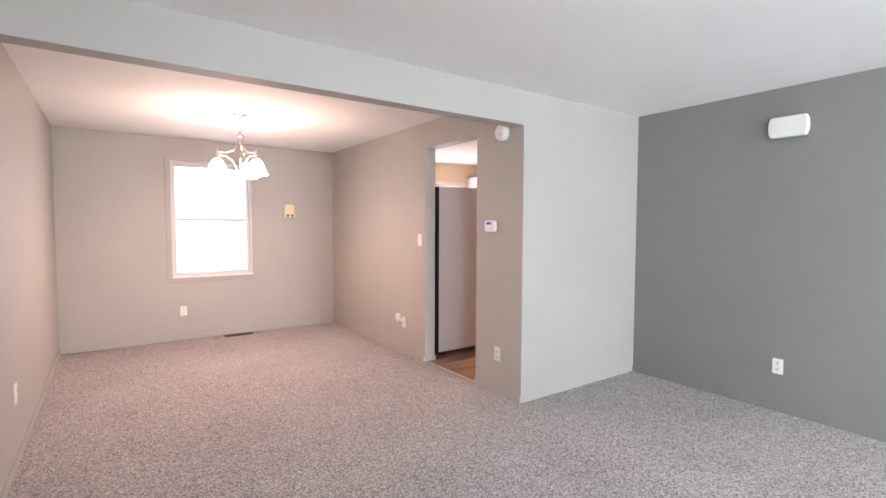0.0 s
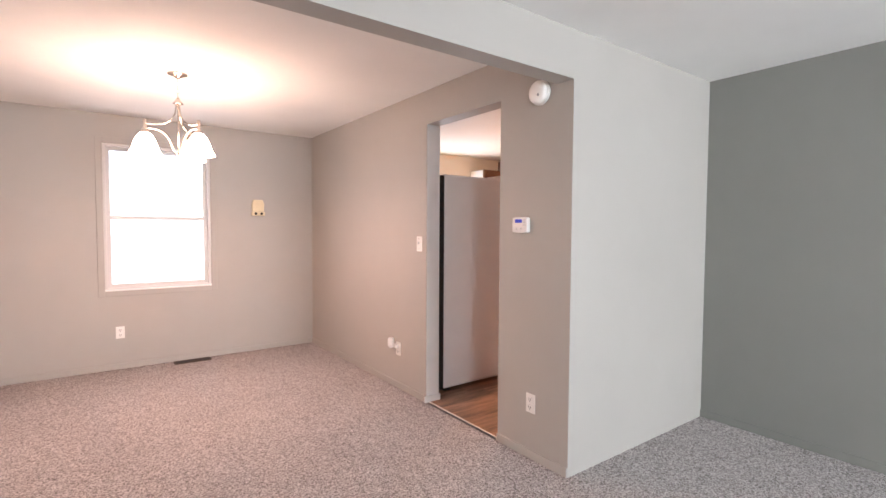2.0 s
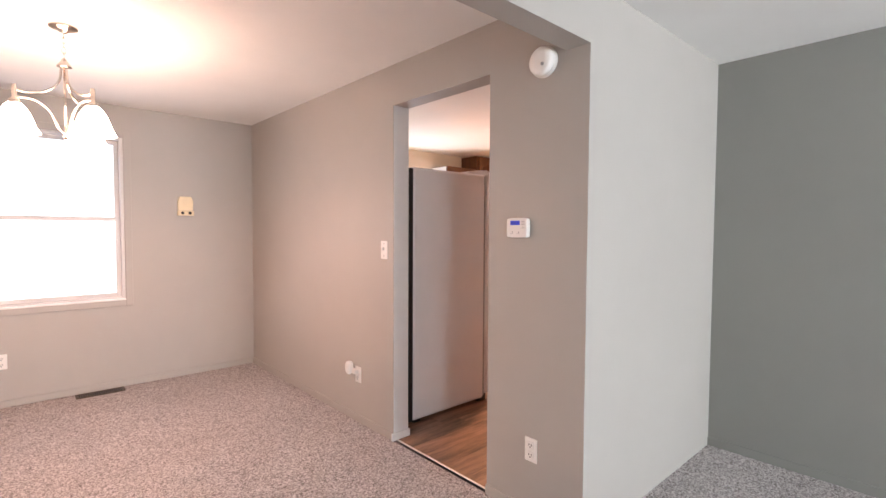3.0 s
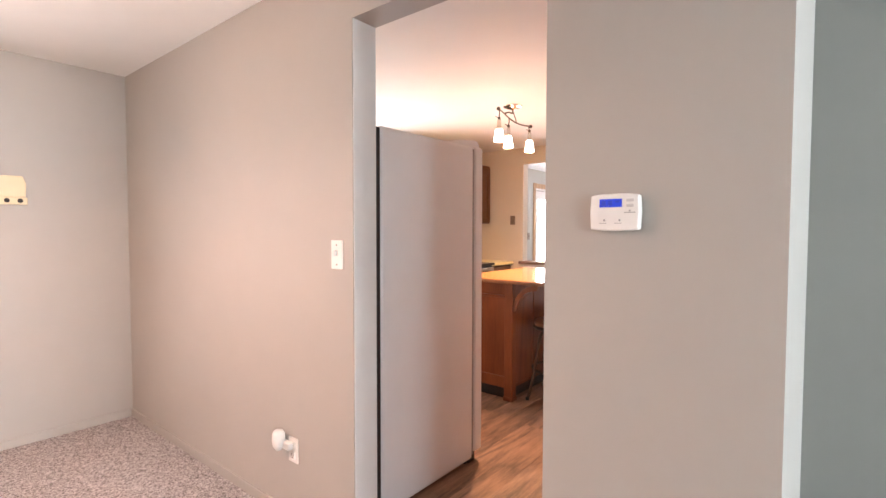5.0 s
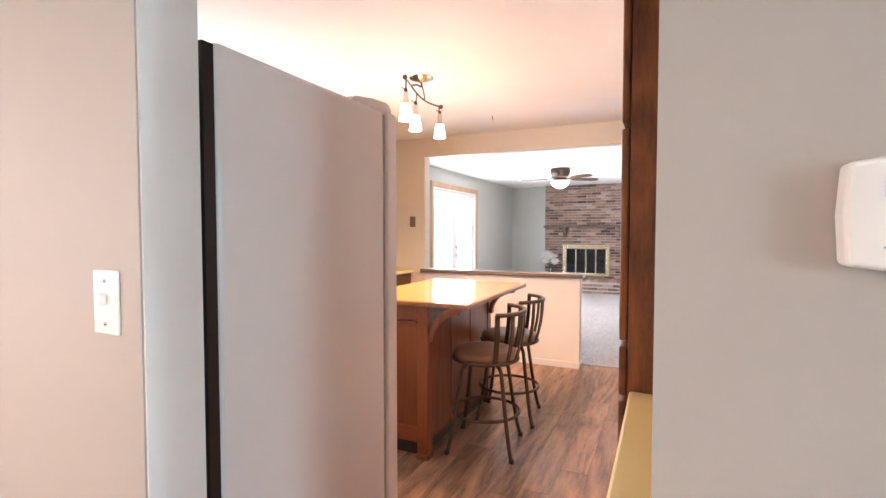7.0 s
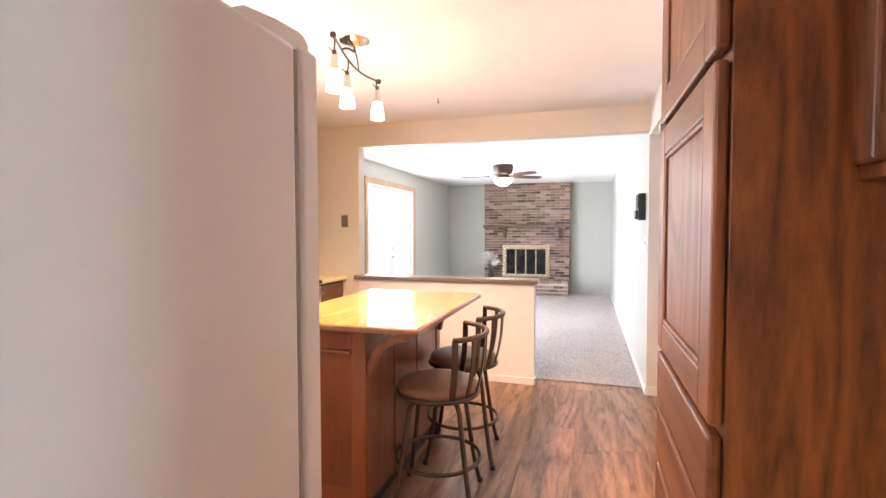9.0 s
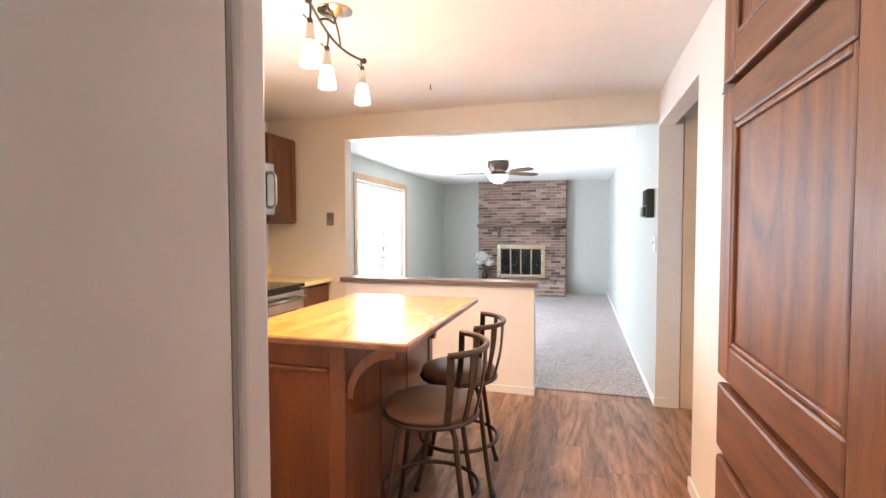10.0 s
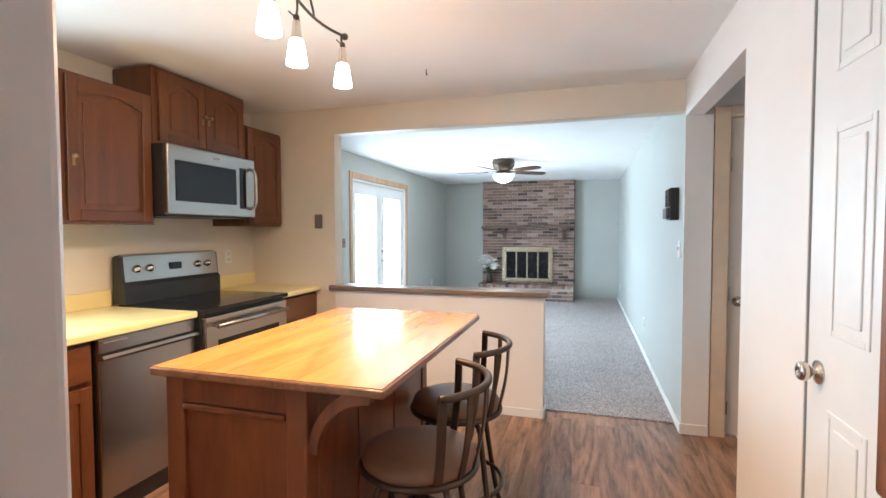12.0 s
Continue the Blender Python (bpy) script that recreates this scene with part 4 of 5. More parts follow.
part("hinge_cover", prism(bmesh.new(), [(0.55, 1.815), (0.60, 1.845), (0.70, 1.860), (0.79, 1.866), (0.81, 1.862), (0.828, 1.845), (0.828, 1.815)], "y", 0.015, 0.12), M_FRIDGE, f)
part("toe_grille", new_box(0.74, 0.80, 0.02, 0.84, 0.005, 0.055), M_BLACKM, f)
for x in (0.06, 0.72):
    part("roller", new_box(x, x + 0.06, 0.03, 0.83, 0.0, 0.03), M_BLACKM, f)
part("water_line", tube(bmesh.new(), curve_pts([(-0.02, 0.02, 0.02), (-0.045, 0.015, 0.12), (-0.03, 0.03, 0.2), (0.0, 0.06, 0.24)]), 0.005), M_BLACKM, f, "dark water line behind")

# tall pantry cabinet
p = thing("pantry_cabinet", (3.832, 3.276, 0), "tall honey oak pantry cabinet with panel doors and drawers", "cabinet")
part("body", new_box(0, 0.588, -0.050, 0.470, 0.09, 2.40, 0.002), M_OAK, p)
part("toe_kick", new_box(0, 0.588, -0.050, 0.41, 0, 0.09), M_BLACKM, p)


def oak_front(name, z0, z1, panel):
    bm = bmesh.new()
    x0, x1, y0, y1, s = 0.004, 0.584, 0.472, 0.494, 0.075
    if not panel:
        return part(name, box(bm, x0, x1, y0, y1, z0, z1, 0.007), M_OAKX, p)
    for a in ((x0, x0 + s, z0, z1), (x1 - s, x1, z0, z1)):
        box(bm, a[0], a[1], y0, y1, a[2], a[3], 0.006)
    box(bm, x0 + s - 0.01, x1 - s + 0.01, y0, y0 + 0.004, z0 + 0.01, z1 - 0.01)
    fr = part(name, bm, M_OAK, p)
    for a in ((z0, z0 + s), (z1 - s, z1)):
        part("rail", new_box(x0 + s, x1 - s, y0, y1, a[0], a[1], 0.006), M_OAKX, fr)
    part("panel", new_box(x0 + s - 0.003, x1 - s + 0.003, y0 + 0.002, y1 - 0.008, z0 + s - 0.003, z1 - s + 0.003), M_OAK, fr)
    bm = bmesh.new()
    q = 0.012
    for a in ((x0 + s, x0 + s + q, z0 + s, z1 - s), (x1 - s - q, x1 - s, z0 + s, z1 - s), (x0 + s + q, x1 - s - q, z0 + s, z0 + s + q), (x0 + s + q, x1 - s - q, z1 - s - q, z1 - s)):
        box(bm, a[0], a[1], y1 - 0.012, y1 - 0.001, a[2], a[3], 0.004)
    part("moulding", bm, M_OAK, fr)
    return fr


oak_front("door", 1.684, 2.375, True)
oak_front("door", 1.080, 1.668, True)
for z0, z1 in ((0.925, 1.064), (0.765, 0.909), (0.445, 0.749), (0.115, 0.429)):
    oak_front("drawer_front", z0, z1, False)
part("latch", new_box(0.560, 0.580, 0.472, 0.500, 1.667, 1.686, 0.002), M_PLASTIC, p, "small white catch")

# counter and cabinets by the opening
o = thing("base_cabinet", (KX0 + 0.003, 3.226, 0), "honey oak base cabinet beside the kitchen opening", "cabinet", "oak cabinets")
part("body", new_box(0, 0.733, 0, 0.47, 0.10, 0.905, 0.002), M_OAK, o)
part("toe_kick", new_box(0, 0.733, 0, 0.41, 0, 0.10), M_BLACKM, o)
for x0, x1 in ((0.02, 0.36), (0.374, 0.714)):
    part("drawer_front", new_box(x0, x1, 0.471, 0.491, 0.715, 0.885, 0.006), M_OAKX, o)
    part("door", new_box(x0, x1, 0.471, 0.491, 0.13, 0.69, 0.006), M_OAK, o)
o = thing("countertop", (KX0 + 0.003, 3.226, 0.905), "yellow laminate countertop with a rounded corner", "countertop")
edge = [(0.0, 0.0), (0.733, 0.0), (0.733, 0.515)] + [(0.02 + 0.07 * (1 - math.sin(a)), 0.445 + 0.07 * math.cos(a)) for a in [math.pi / 2 * k / 8 for k in range(9)]] + [(0.0, 0.42)]
wt = part("worktop", prism(bmesh.new(), edge, "z", 0, 0.04), M_YELLOW, o)
bv = wt.modifiers.new("soft_edges", "BEVEL")
bv.width, bv.segments = 0.006, 2
part("backsplash", new_box(0, 0.733, 0, 0.022, 0.04, 0.14, 0.004), M_YELLOW, o)
o = thing("wall_cabinet", (KX0 + 0.003, 3.226, 1.47), "honey oak wall cabinet beside the kitchen opening", "cabinet", "oak cabinets")
part("body", new_box(0, 0.733, 0, 0.355, 0, 0.90, 0.002), M_OAK, o)
for x0, x1 in ((0.02, 0.36), (0.374, 0.714)):
    bm = bmesh.new()
    for a in ((x0, x0 + 0.06, 0.02, 0.88), (x1 - 0.06, x1, 0.02, 0.88), (x0 + 0.06, x1 - 0.06, 0.02, 0.08), (x0 + 0.06, x1 - 0.06, 0.82, 0.88)):
        box(bm, a[0], a[1], 0.356, 0.376, a[2], a[3], 0.005)
    dd = part("door", bm, M_OAK, o)
    part("panel", new_box(x0 + 0.058, x1 - 0.058, 0.358, 0.368, 0.078, 0.822), M_OAK, dd)


# ---- kitchen island ----
i0 = thing("kitchen_island", (4.892, 4.652, 0), "wooden kitchen island with a glossy varnished top", "island")
L, W, H = 1.251, 0.832, 0.970
top = part("top", new_box(0, L, 0, W, H - 0.030, H - 0.0035, 0.006, 3), M_TOPEDGE, i0, "dark-edged varnished plank top")
for k in range(6):
    y = 0.007 + (W - 0.014) * k / 6
    part("board", new_box(0.007, L - 0.007, y, y + (W - 0.014) / 6 - 0.0003, H - 0.012, H, 0.0006, 1), M_TOP, top)
B0, B1, D0, D1 = 0.05, 1.19, 0.280, 0.812
part("body", new_box(B0 + 0.012, B1 - 0.012, D0 + 0.012, D1 - 0.012, 0.10, H - 0.031), M_ISLE, i0)
part("plinth", new_box(B0 + 0.05, B1 - 0.05, D0 + 0.05, D1 - 0.05, 0.0, 0.10), M_BLACKM, i0)
for x in (B0, B1 - 0.065):
    for y in (D0, D1 - 0.065):
        bm = new_box(x - 0.004, x + 0.069, y - 0.004, y + 0.069, 0.03, H - 0.031, 0.006)
        box(bm, x - 0.010, x + 0.075, y - 0.010, y + 0.075, 0.0, 0.035, 0.008)
        part("post", bm, M_ISLE, i0)
for x in (B0, B1 - 0.014):
    part("apron", new_box(x, x + 0.014, D0 + 0.07, D1 - 0.07, H - 0.125, H - 0.031, 0.002), M_ISLE, i0)
    part("moulding", new_box(x - 0.010, x + 0.012, D0 + 0.07, D1 - 0.07, H - 0.148, H - 0.128, 0.006), M_ISLE, i0)
    part("bottom_rail", new_box(x, x + 0.014, D0 + 0.07, D1 - 0.07, 0.10, 0.19, 0.003), M_ISLE, i0)
for x0, x1 in ((B0 + 0.075, 0.40), (0.44, 0.745), (0.785, B1 - 0.075)):
    part("side_panel", new_box(x0, x1, D0 + 0.002, D0 + 0.014, 0.13, H - 0.05, 0.004), M_ISLE, i0)
for x in (0.42, 0.765):
    part("stile", new_box(x - 0.020, x + 0.020, D0 - 0.002, D0 + 0.012, 0.10, H - 0.031, 0.003), M_ISLE, i0)
for x in (B0 + 0.012, B1 - 0.052):
    arc_o = [(D0 - 0.215 * (1 - math.cos(b)), H - 0.246 + 0.215 * math.sin(b)) for b in [math.pi / 2 * k / 12 for k in range(13)]]
    arc_i = [(D0 - 0.03 - 0.175 * (1 - math.cos(b)), H - 0.246 + 0.172 * math.sin(b)) for b in [math.pi / 2 * k / 12 for k in range(13)]]
    part("bracket", prism(bmesh.new(), arc_o + arc_i[::-1], "x", x, x + 0.04), M_ISLE, i0, "curved wooden bracket")


# ---- bar stools ----
def bar_stool(at, rz):
    s = thing("bar_stool", at, "dark bronze metal bar stool with brown padded round seat", "stool", "stools at the island", rz)
    bm = lathe(bmesh.new(), ((0.001, 0.575), (0.185, 0.575), (0.203, 0.585), (0.208, 0.605), (0.200, 0.625), (0.17, 0.637), (0.10, 0.643), (0.001, 0.645)), 40)
    part("seat", bm, M_SEAT, s, "brown padded leatherette seat")
    part("seat_ring", tube(bmesh.new(), [(0.207 * math.cos(a * math.pi / 20), 0.207 * math.sin(a * math.pi / 20), 0.578) for a in range(40)], 0.012, 8, True), M_BRONZE, s)
    part("swivel", lathe(bmesh.new(), ((0.001, 0.53), (0.09, 0.53), (0.09, 0.56), (0.12, 0.566), (0.001, 0.574)), 20), M_BRONZE, s)
    for k in range(4):
        a = radians(45 + 90 * k)
        q = lambda r, z: (r * math.cos(a), r * math.sin(a), z)
        leg = part("leg", tube(bmesh.new(), curve_pts([q(0.05, 0.545), q(0.13, 0.548), q(0.170, 0.52), q(0.184, 0.46), q(0.218, 0.27), q(0.254, 0.10), q(0.282, 0.012)], 6), 0.0125, 10), M_BRONZE, s)
        part("rubber_foot", lathe(bmesh.new(), ((0.014, 0.0), (0.016, 0.004), (0.015, 0.025), (0.001, 0.026)), 12, q(0.284, 0)), M_BLACKM, leg)
    part("foot_ring", tube(bmesh.new(), [(0.216 * math.cos(a * math.pi / 24), 0.216 * math.sin(a * math.pi / 24), 0.235) for a in range(48)], 0.0105, 8, True), M_BRONZE, s)
    # the back curves round the -y side
    span = [radians(-90 + d) for d in range(-64, 65, 4)]
    rail = [(0.250 * math.cos(a), 0.250 * math.sin(a), 0.885) for a in span]
    part("top_rail", tube(bmesh.new(), rail, 0.0135, 10), M_BRONZE, s)
    for d in (-62, -37, -12, 12, 37, 62):
        a = radians(-90 + d)
        w = 0.015 if abs(d) > 50 else 0.0125
        bm = bmesh.new()
        prev = None
        for k in range(9):
            u = k / 8
            rr = 0.203 + 0.047 * u + 0.012 * math.sin(math.pi * u)
            cx, cy, z = rr * math.cos(a), rr * math.sin(a), 0.578 + 0.307 * u
            tx, ty = -math.sin(a) * w, math.cos(a) * w
            nx, ny = math.cos(a) * 0.004, math.sin(a) * 0.004
            ring = [bm.verts.new((cx + i * tx + j * nx, cy + i * ty + j * ny, z)) for i, j in ((-1, -1), (1, -1), (1, 1), (-1, 1))]
            if prev:
                for e in range(4):
                    bm.faces.new((prev[e], prev[(e + 1) % 4], ring[(e + 1) % 4], ring[e]))
            prev = ring
        part("back_slat", bm, M_BRONZE, s)
    return s


stool = bar_stool((5.295, 4.69, 0), 8)
copy_thing(stool, pose(5.845, 4.70, 0, 0, 0, 7))

# ---- kitchen ceiling light ----
k0 = thing("track_light", (*TRACK, CEIL), "nickel and bronze ceiling light with three lit glass shades", "ceiling light")
part("canopy", lathe(bmesh.new(), ((0.001, -0.032), (0.014, -0.032), (0.018, -0.024), (0.050, -0.020), (0.056, -0.013), (0.066, -0.013), (0.074, -0.006), (0.082, -0.006), (0.084, 0.0)), 36), M_CHROME, k0, "stepped nickel canopy")
bar = [Vector((-0.275, -0.025, -0.078)).lerp(Vector((0.395, 0.038, -0.102)), u / 24) + Vector((0, 0.055 * math.sin(math.pi * u / 24), 0.012 * math.sin(2 * math.pi * u / 24))) for u in range(25)]
part("bar", tube(bmesh.new(), bar, 0.0065), M_BRONZE, k0)
part("stem", tube(bmesh.new(), curve_pts([(0, 0, -0.02), (-0.004, 0.002, -0.06), (-0.04, 0.012, -0.058), (-0.07, 0.022, -0.066), bar[7]], 8), 0.0065), M_BRONZE, k0)
part("brace", tube(bmesh.new(), curve_pts([(0.0, 0, -0.045), (0.06, 0.018, -0.068), (0.13, 0.045, -0.09), bar[16]], 8), 0.005), M_BRONZE, k0)
for u in (0, 24):
    part("end_ball", lathe(bmesh.new(), ((0.001, -0.017), (0.013, -0.011), (0.017, 0.0), (0.013, 0.011), (0.001, 0.017)), 14, bar[u]), M_BRONZE, k0)
for (x, y), u in zip(SPOTS, (1, 11, 23)):
    foot = Vector((x - TRACK[0], y - TRACK[1], -0.150))
    bm = tube(bmesh.new(), curve_pts([bar[u], bar[u] + Vector((0.004, 0, -0.03)), foot], 6), 0.0048, 8)
    lathe(bm, ((0.001, -0.014), (0.011, -0.009), (0.013, 0.0), (0.011, 0.009), (0.001, 0.014)), 12, foot)
    hanger = part("hanger", bm, M_BRONZE, k0, "bronze swivel arm")
    part("thumb_screw", tube(bmesh.new(), (foot + Vector((-0.036, 0.012, 0.012)), foot + Vector((0.016, -0.006, -0.008))), 0.0032, 6), M_BRONZE, hanger)
    holder = part("lamp_head", lathe(bmesh.new(), ((0.001, -0.008), (0.012, -0.010), (0.016, -0.020), (0.018, -0.060), (0.024, -0.085), (0.024, -0.096), (0.001, -0.097)), 18, foot), M_CHROME, k0, "satin nickel lamp holder")
    part("shade", lathe(bmesh.new(), ((0.025, -0.090), (0.030, -0.100), (0.036, -0.140), (0.044, -0.192), (0.041, -0.193), (0.033, -0.140), (0.024, -0.102)), 26, foot), M_SPOTGLASS, holder, "lit frosted glass shade")
hk = thing("ceiling_hook", (6.603, 5.102, CEIL), "small dark screw hook in the kitchen ceiling", "hook")
part("hook", tube(bmesh.new(), curve_pts([(0, 0, 0), (0, 0, -0.025), (0.008, 0, -0.035), (0.014, 0, -0.028), (0.012, 0, -0.02)], 5), 0.003, 8), M_BRONZE, hk)

# ---- family room ----
w = thing("wall_organizer", (7.47, YR, 1.485), "black box hung on the pale wall", "wall box")
part("body", new_box(0, 0.18, 0, 0.06, 0, 0.235, 0.006), M_BLACKM, w)
part("pocket", new_box(0.012, 0.168, 0.06, 0.085, 0.01, 0.09, 0.006), M_BLACKM, w)
part("flap", new_box(0.006, 0.174, 0.06, 0.068, 0.10, 0.228, 0.004), M_BLACK, w, "shiny black flap")

fan = thing("ceiling_fan", (FAN[0], FAN[1], CEIL), "dark bronze hugger ceiling fan with a lit glass bowl", "ceiling fan")
part("motor", lathe(bmesh.new(), ((0.001, -0.175), (0.09, -0.172), (0.12, -0.15), (0.155, -0.10), (0.165, -0.04), (0.155, 0.0)), 36), M_BRONZE, fan)
part("light_ring", lathe(bmesh.new(), ((0.001, -0.215), (0.10, -0.215), (0.115, -0.20), (0.095, -0.172), (0.001, -0.171)), 30), M_BRONZE, fan)
part("bowl", lathe(bmesh.new(), ((0.001, -0.335), (0.06, -0.328), (0.115, -0.295), (0.148, -0.25), (0.152, -0.225), (0.11, -0.212), (0.001, -0.214)), 36), M_BOWL, fan, "lit frosted glass bowl")
for k in range(5):
    a = radians(90 + 72 * k)
    rot = Matrix.Rotation(a, 4, "Z") @ Matrix.Rotation(radians(-12), 4, "X")
    bm = bmesh.new()
    outline = [(0.22, -0.055), (0.45, -0.066), (0.62, -0.064), (0.68, -0.045), (0.70, 0.0), (0.68, 0.045), (0.62, 0.064), (0.45, 0.066), (0.22, 0.055)]
    prism(bm, outline, "z", -0.004, 0.004)
    bmesh.ops.transform(bm, matrix=Matrix.Translation((0, 0, -0.175)) @ rot, verts=bm.verts)
    bl = part("blade", bm, M_BLADE, fan, "dark wooden fan blade")
    bm = bmesh.new()
    prism(bm, [(0.10, -0.018), (0.20, -0.014), (0.27, -0.035), (0.27, 0.035), (0.20, 0.014), (0.10, 0.018)], "z", 0.004, 0.010)
    bmesh.ops.transform(bm, matrix=Matrix.Translation((0, 0, -0.175)) @ rot, verts=bm.verts)
    part("blade_iron", bm, M_BRONZE, bl)
bm = bmesh.new()
for k in range(26):
    lathe(bm, ((0.001, -0.003), (0.003, 0), (0.001, 0.003)), 6, (0.06, -0.05, -0.33 - k * 0.0075))
part("pull_chain", bm, M_BRONZE, fan)
part("pull_knob", lathe(bmesh.new(), ((0.001, -0.56), (0.008, -0.55), (0.006, -0.525), (0.001, -0.52)), 10, (0.06, -0.05, 0)), M_BRONZE, fan)

# fireplace: brick breast, raised hearth, mantel, brass doors
FBX, FY0, FYE = 13.648, 4.33, 6.22
FIRE = (4.755, 5.795, 0.335, 1.072)
fp = thing("fireplace", (FBX, FY0, 0), "grey-brown brick fireplace running up to the ceiling", "fireplace")
fw = FYE - FY0
core = bmesh.new()
box(core, 0.02, FX1 - FBX, 0.012, fw - 0.012, 0, FIRE[2] - 0.01)
box(core, 0.02, FX1 - FBX, 0.012, FIRE[0] - FY0, FIRE[2] - 0.01, FIRE[3])
box(core, 0.02, FX1 - FBX, FIRE[1] - FY0, fw - 0.012, FIRE[2] - 0.01, FIRE[3])
box(core, 0.02, FX1 - FBX, 0.012, fw - 0.012, FIRE[3], CEIL)
box(core, 0.12, FX1 - FBX, FIRE[0] - FY0, FIRE[1] - FY0, FIRE[2] - 0.01, FIRE[3])
core = part("mortar_core", core, M_MORTAR, fp, "recessed grey mortar")
box(bm := bmesh.new(), -0.42, 0.018, 0.012, fw - 0.012, 0, 0.262)
hearth = part("hearth_core", bm, M_MORTAR, fp, "raised hearth")
mantel = thing("mantel_shelf", (FBX, FY0, 1.455), "weathered dark wooden mantel shelf on brackets", "mantel")
part("shelf", new_box(-0.20, -0.003, 0.02, fw - 0.01, 0, 0.05, 0.008), M_MANTEL, mantel)
for y in (0.20, fw - 0.47):
    part("corbel", prism(bmesh.new(), [(-0.003, 0.0), (-0.15, 0.0), (-0.145, -0.04), (-0.09, -0.07), (-0.06, -0.14), (-0.05, -0.20), (-0.003, -0.23)], "y", y - 0.035, y + 0.035), M_MANTEL, mantel, "dark carved bracket")
g = thing("fireplace_doors", (FBX, FIRE[0], FIRE[2]), "brass-framed fireplace doors with dark glass", "fireplace doors")
gw, gh = FIRE[1] - FIRE[0], FIRE[3] - FIRE[2]
bm = bmesh.new()
for a in ((0, 0.075, 0, gh), (gw - 0.075, gw, 0, gh), (0.075, gw - 0.075, gh - 0.10, gh), (0.075, gw - 0.075, 0, 0.085)):
    box(bm, -0.035, 0.02, a[0], a[1], a[2], a[3], 0.006)
part("frame", bm, M_BRASS, g, "brushed brass frame")
lw = (gw - 0.15) / 4
for k in range(4):
    y = 0.075 + lw * k
    pn = part("door_leaf", new_box(-0.022, -0.016, y + 0.012, y + lw - 0.012, 0.095, gh - 0.11), M_BLACK, g, "dark glass leaf")
    bm = bmesh.new()
    for a in (y, y + lw - 0.014):
        box(bm, -0.026, -0.004, a, a + 0.014, 0.085, gh - 0.10, 0.003)
    part("stile", bm, M_BRASS, pn)
part("firebox_back", new_box(0.03, 0.05, 0.075, gw - 0.075, 0.02, gh - 0.02), M_BLACKM, g)

v = thing("flower_vase", (13.43, 6.03, 0.325), "dark vase of white flowers on the hearth", "vase")
part("vase", lathe(bmesh.new(), ((0.001, 0.0), (0.05, 0.0), (0.062, 0.03), (0.066, 0.08), (0.05, 0.14), (0.034, 0.18), (0.042, 0.20), (0.036, 0.198), (0.001, 0.17)), 24), M_VASE, v)
rng = random.Random(7)
for k in range(30):
    a, rr = rng.uniform(0, 6.28), rng.uniform(0.02, 0.18)
    h = 0.42 + rng.uniform(-0.10, 0.14) - rr * 0.4
    tip = (rr * math.cos(a), rr * math.sin(a), h)
    st = part("stem", tube(bmesh.new(), curve_pts([(0, 0, 0.17), (tip[0] * 0.4, tip[1] * 0.4, 0.27), tip], 4), 0.003, 5), M_LEAF, v)
    bm = bmesh.new()
    for j in range(11):
        b, e = 2 * math.pi * j / 5.5, 0.5 if j < 6 else 1.0
        d1 = Vector((math.cos(b) * math.cos(e), math.sin(b) * math.cos(e), math.sin(e)))
        s1 = Vector((-math.sin(b), math.cos(b), 0))
        o1 = Vector(tip)
        sz = rng.uniform(0.095, 0.13)
        pts = [o1, o1 + d1 * sz * 0.6 + s1 * sz * 0.4, o1 + d1 * sz + Vector((0, 0, -0.006)), o1 + d1 * sz * 0.6 - s1 * sz * 0.4]
        top_v = [bm.verts.new(q) for q in pts]
        low_v = [bm.verts.new(q - Vector((0, 0, 0.002))) for q in pts]
        bm.faces.new(top_v)
        bm.faces.new(low_v[::-1])
        for e1 in range(4):
            bm.faces.new((top_v[e1], low_v[e1], low_v[(e1 + 1) % 4], top_v[(e1 + 1) % 4]))
    part("flower", bm, M_PETAL, st, "white flower")

# ---- pieces: bricks and floor planks ----


def piece_mesh(name, x, y, z, bev, material):
    bm = new_box(-x / 2, x / 2, -y / 2, y / 2, -z / 2, z / 2)
    if bev:
        tops = [e for e in bm.edges if all(v.co.z > 0 for v in e.verts)] if name == "plank" else [e for e in bm.edges if all(v.co.x < 0 for v in e.verts)]
        bmesh.ops.bevel(bm, geom=tops, offset=bev, segments=1, affect="EDGES")
    me = bpy.data.meshes.new(name)
    bm.to_mesh(me)
    bm.free()
    me.materials.append(material)
    return me


def piece(name, me, parent, at):
    ob = new(name, me)
    ob.parent = parent
    ob.location = at
    return ob


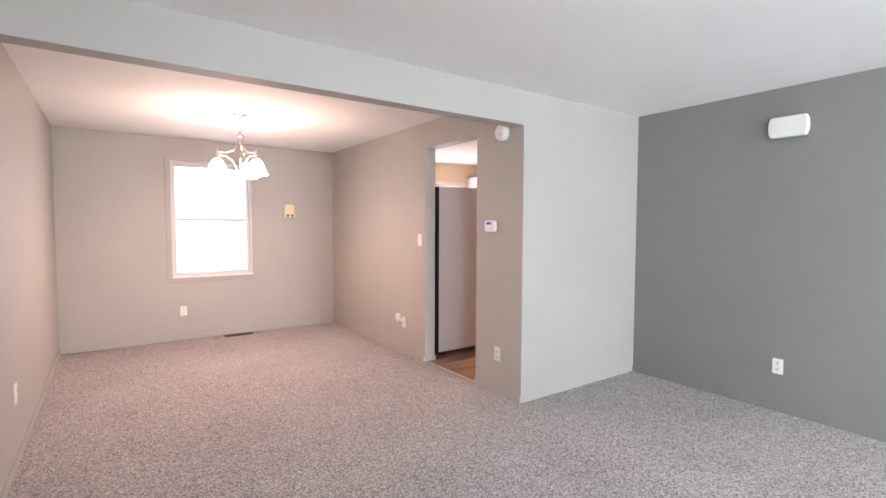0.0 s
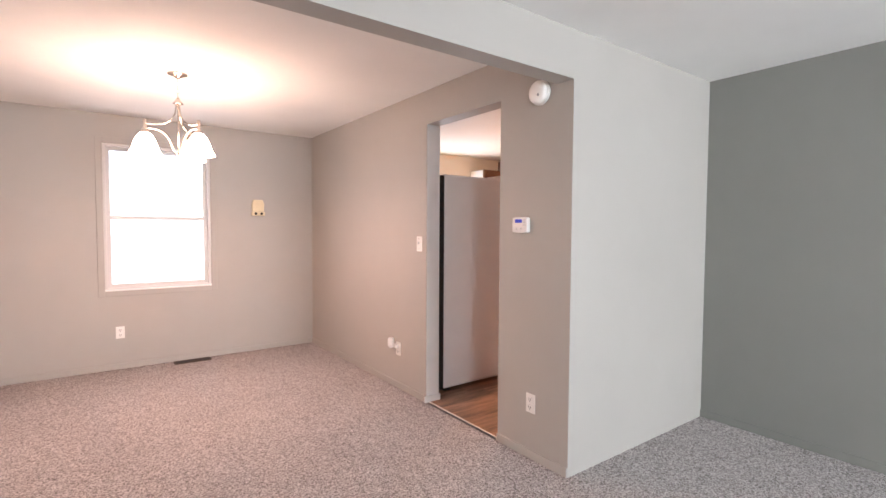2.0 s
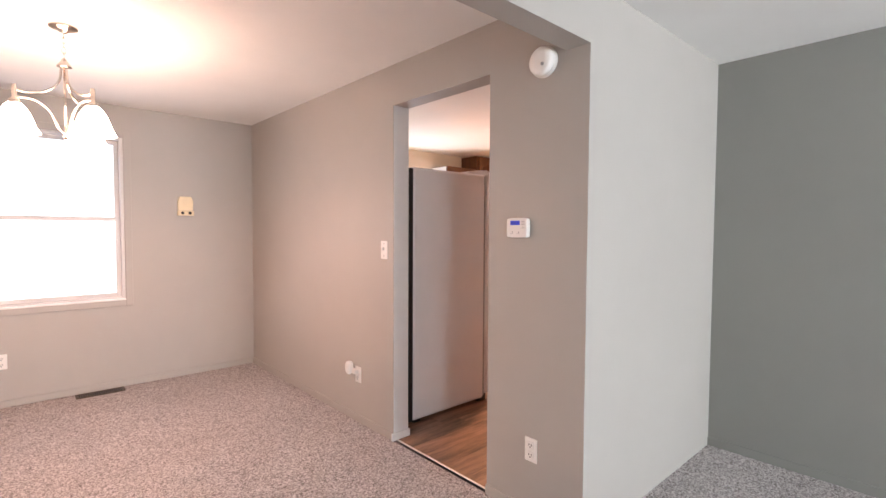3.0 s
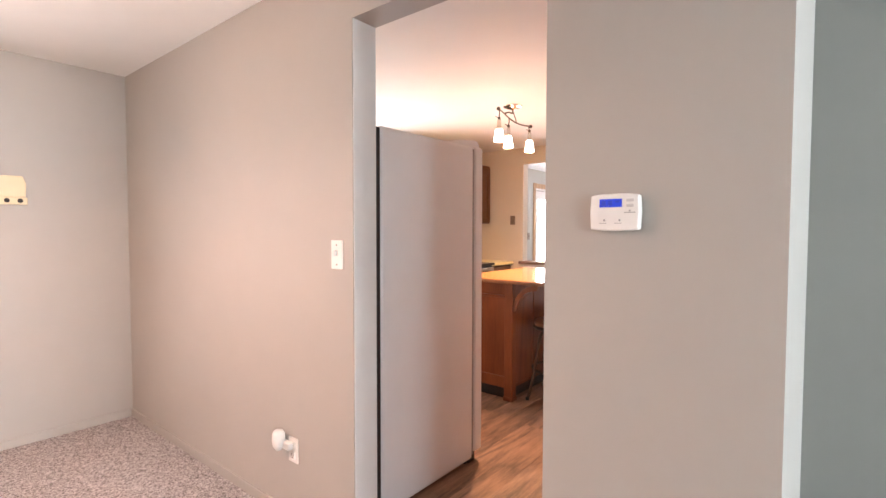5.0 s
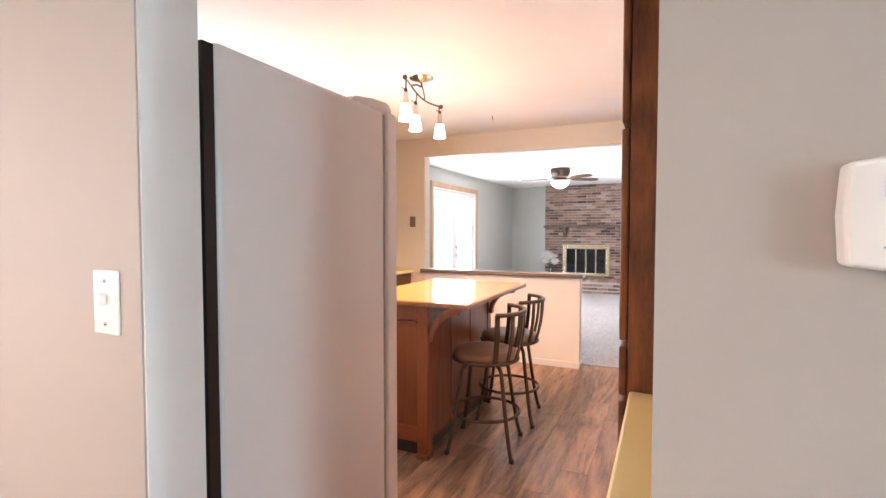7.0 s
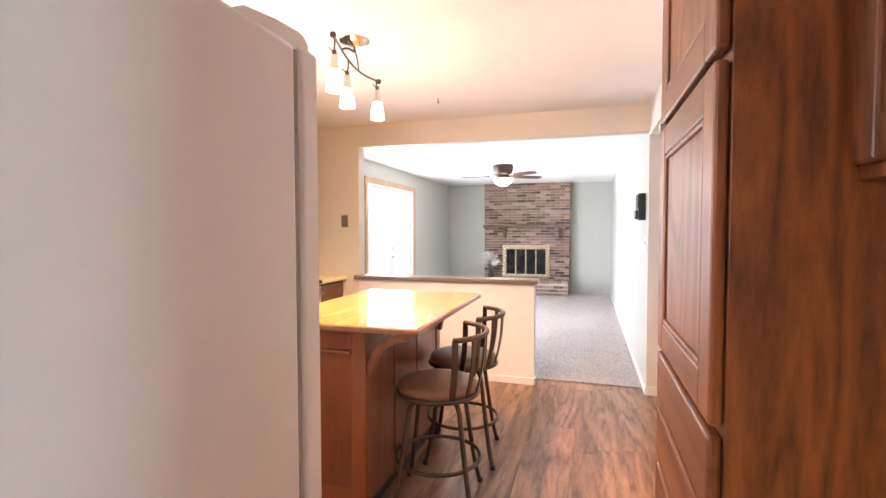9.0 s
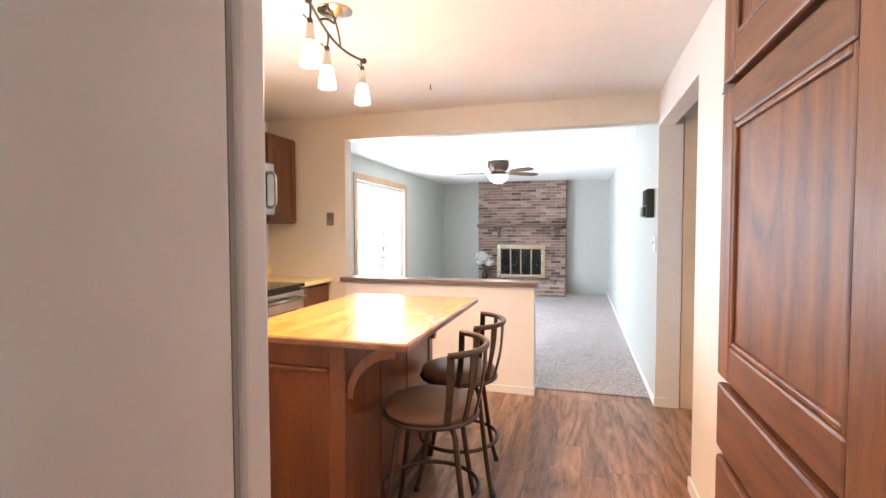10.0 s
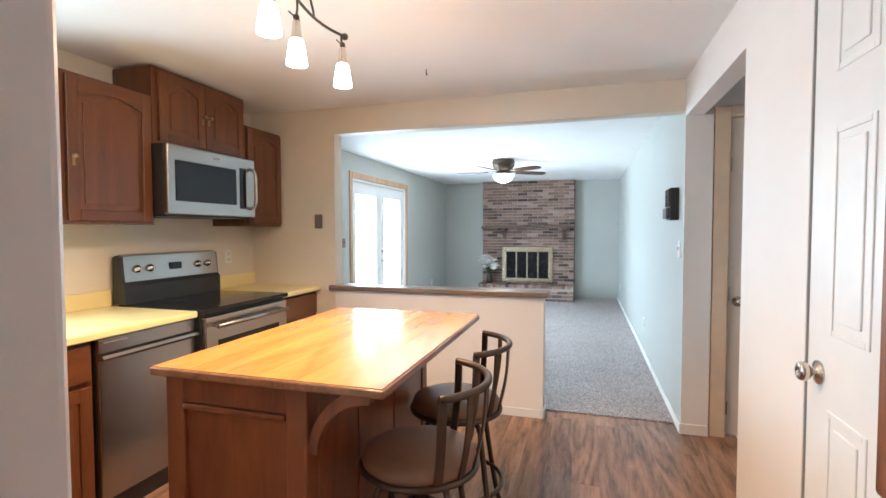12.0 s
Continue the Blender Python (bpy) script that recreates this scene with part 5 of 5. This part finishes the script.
COURSE, BL = 0.061, fw / 9
full = piece_mesh("brick", 0.05, BL - 0.011, COURSE - 0.011, 0.003, M_BRICK)
half = piece_mesh("brick_half", 0.05, BL / 2 - 0.011, COURSE - 0.011, 0.003, M_BRICK)
rng = random.Random(3)
courses = int(CEIL / COURSE)
for j in range(courses):
    z = (j + 0.5) * COURSE
    if z < 0.30:
        continue
    y = 0.0 if j % 2 == 0 else -BL / 2
    while y < fw - 0.02:
        a, b, me = y, y + BL, full
        if a < -0.01:
            a, me = 0.0, half
        elif b > fw + 0.01:
            b, me = a + BL / 2, half
        mid_y = (a + b) / 2
        inside = FIRE[0] - FY0 + 0.03 < mid_y < FIRE[1] - FY0 - 0.03 and FIRE[2] - 0.03 < z < FIRE[3] - 0.02
        if not inside and b <= fw + 0.01:
            piece("brick", me, core, (0.022 + rng.uniform(-0.004, 0.004), mid_y, z))
        y += BL
side_me = piece_mesh("brick_side", 0.185, 0.022, COURSE - 0.011, 0.0, M_BRICK)
for j in range(courses):
    if (j + 0.5) * COURSE > 0.30:
        piece("brick", side_me, core, (0.115, 0.004, (j + 0.5) * COURSE))
# hearth: soldier course on top, stretchers below
cap_me = piece_mesh("brick_soldier", 0.43, 0.0675, 0.060, 0.004, M_BRICK)
n = int(fw / 0.0765)
for k in range(n):
    piece("brick", cap_me, hearth, (-0.215, 0.006 + fw * (k + 0.5) / n, 0.292))
for j in range(3):
    y = 0.0 if j % 2 else -BL / 2
    while y < fw - 0.02:
        a, b, me = y, y + BL, full
        if a < -0.01:
            a, me = 0.0, half
        elif b > fw + 0.01:
            b, me = a + BL / 2, half
        if b <= fw + 0.01:
            piece("brick", me, hearth, (-0.418 + rng.uniform(-0.003, 0.003), (a + b) / 2, 0.034 + j * 0.078))
        y += BL

fl = structure("floor_planks", new_box(XP + 0.03, FX0 + 0.045, KY0 - 0.1, KY1, -0.02, -0.004), M_BLACKM, "brown wood-look plank floor in the kitchen", "floor")
structure("floor_hall", new_box(6.01, HX, 1.9, KY0 - 0.1, -0.02, -0.001), M_PLANK, "brown wood-look plank floor in the hall", "floor")
PW, PL = 0.152, 1.22
pl_me = piece_mesh("plank", PL - 0.0006, PW - 0.0006, 0.012, 0.0005, M_PLANK)
rng = random.Random(11)
rows = int((KY1 - KY0 + 0.1) / PW) + 1
for j in range(rows):
    y = KY0 - 0.1 + PW * (j + 0.5)
    if y + PW / 2 > KY1 + 0.03:
        continue
    x = XP + 0.03 - rng.uniform(0.1, 1.0)
    while x < FX0 + 0.045:
        a, b = max(x, XP + 0.03), min(x + PL, FX0 + 0.045)
        if b - a > 0.06:
            if b - a > PL - 0.01:
                piece("plank", pl_me, fl, ((a + b) / 2, y, -0.004))
            else:
                piece("plank", piece_mesh("plank", b - a - 0.0006, PW - 0.0006, 0.012, 0.0005, M_PLANK), fl, ((a + b) / 2, y, -0.004))
        x += PL
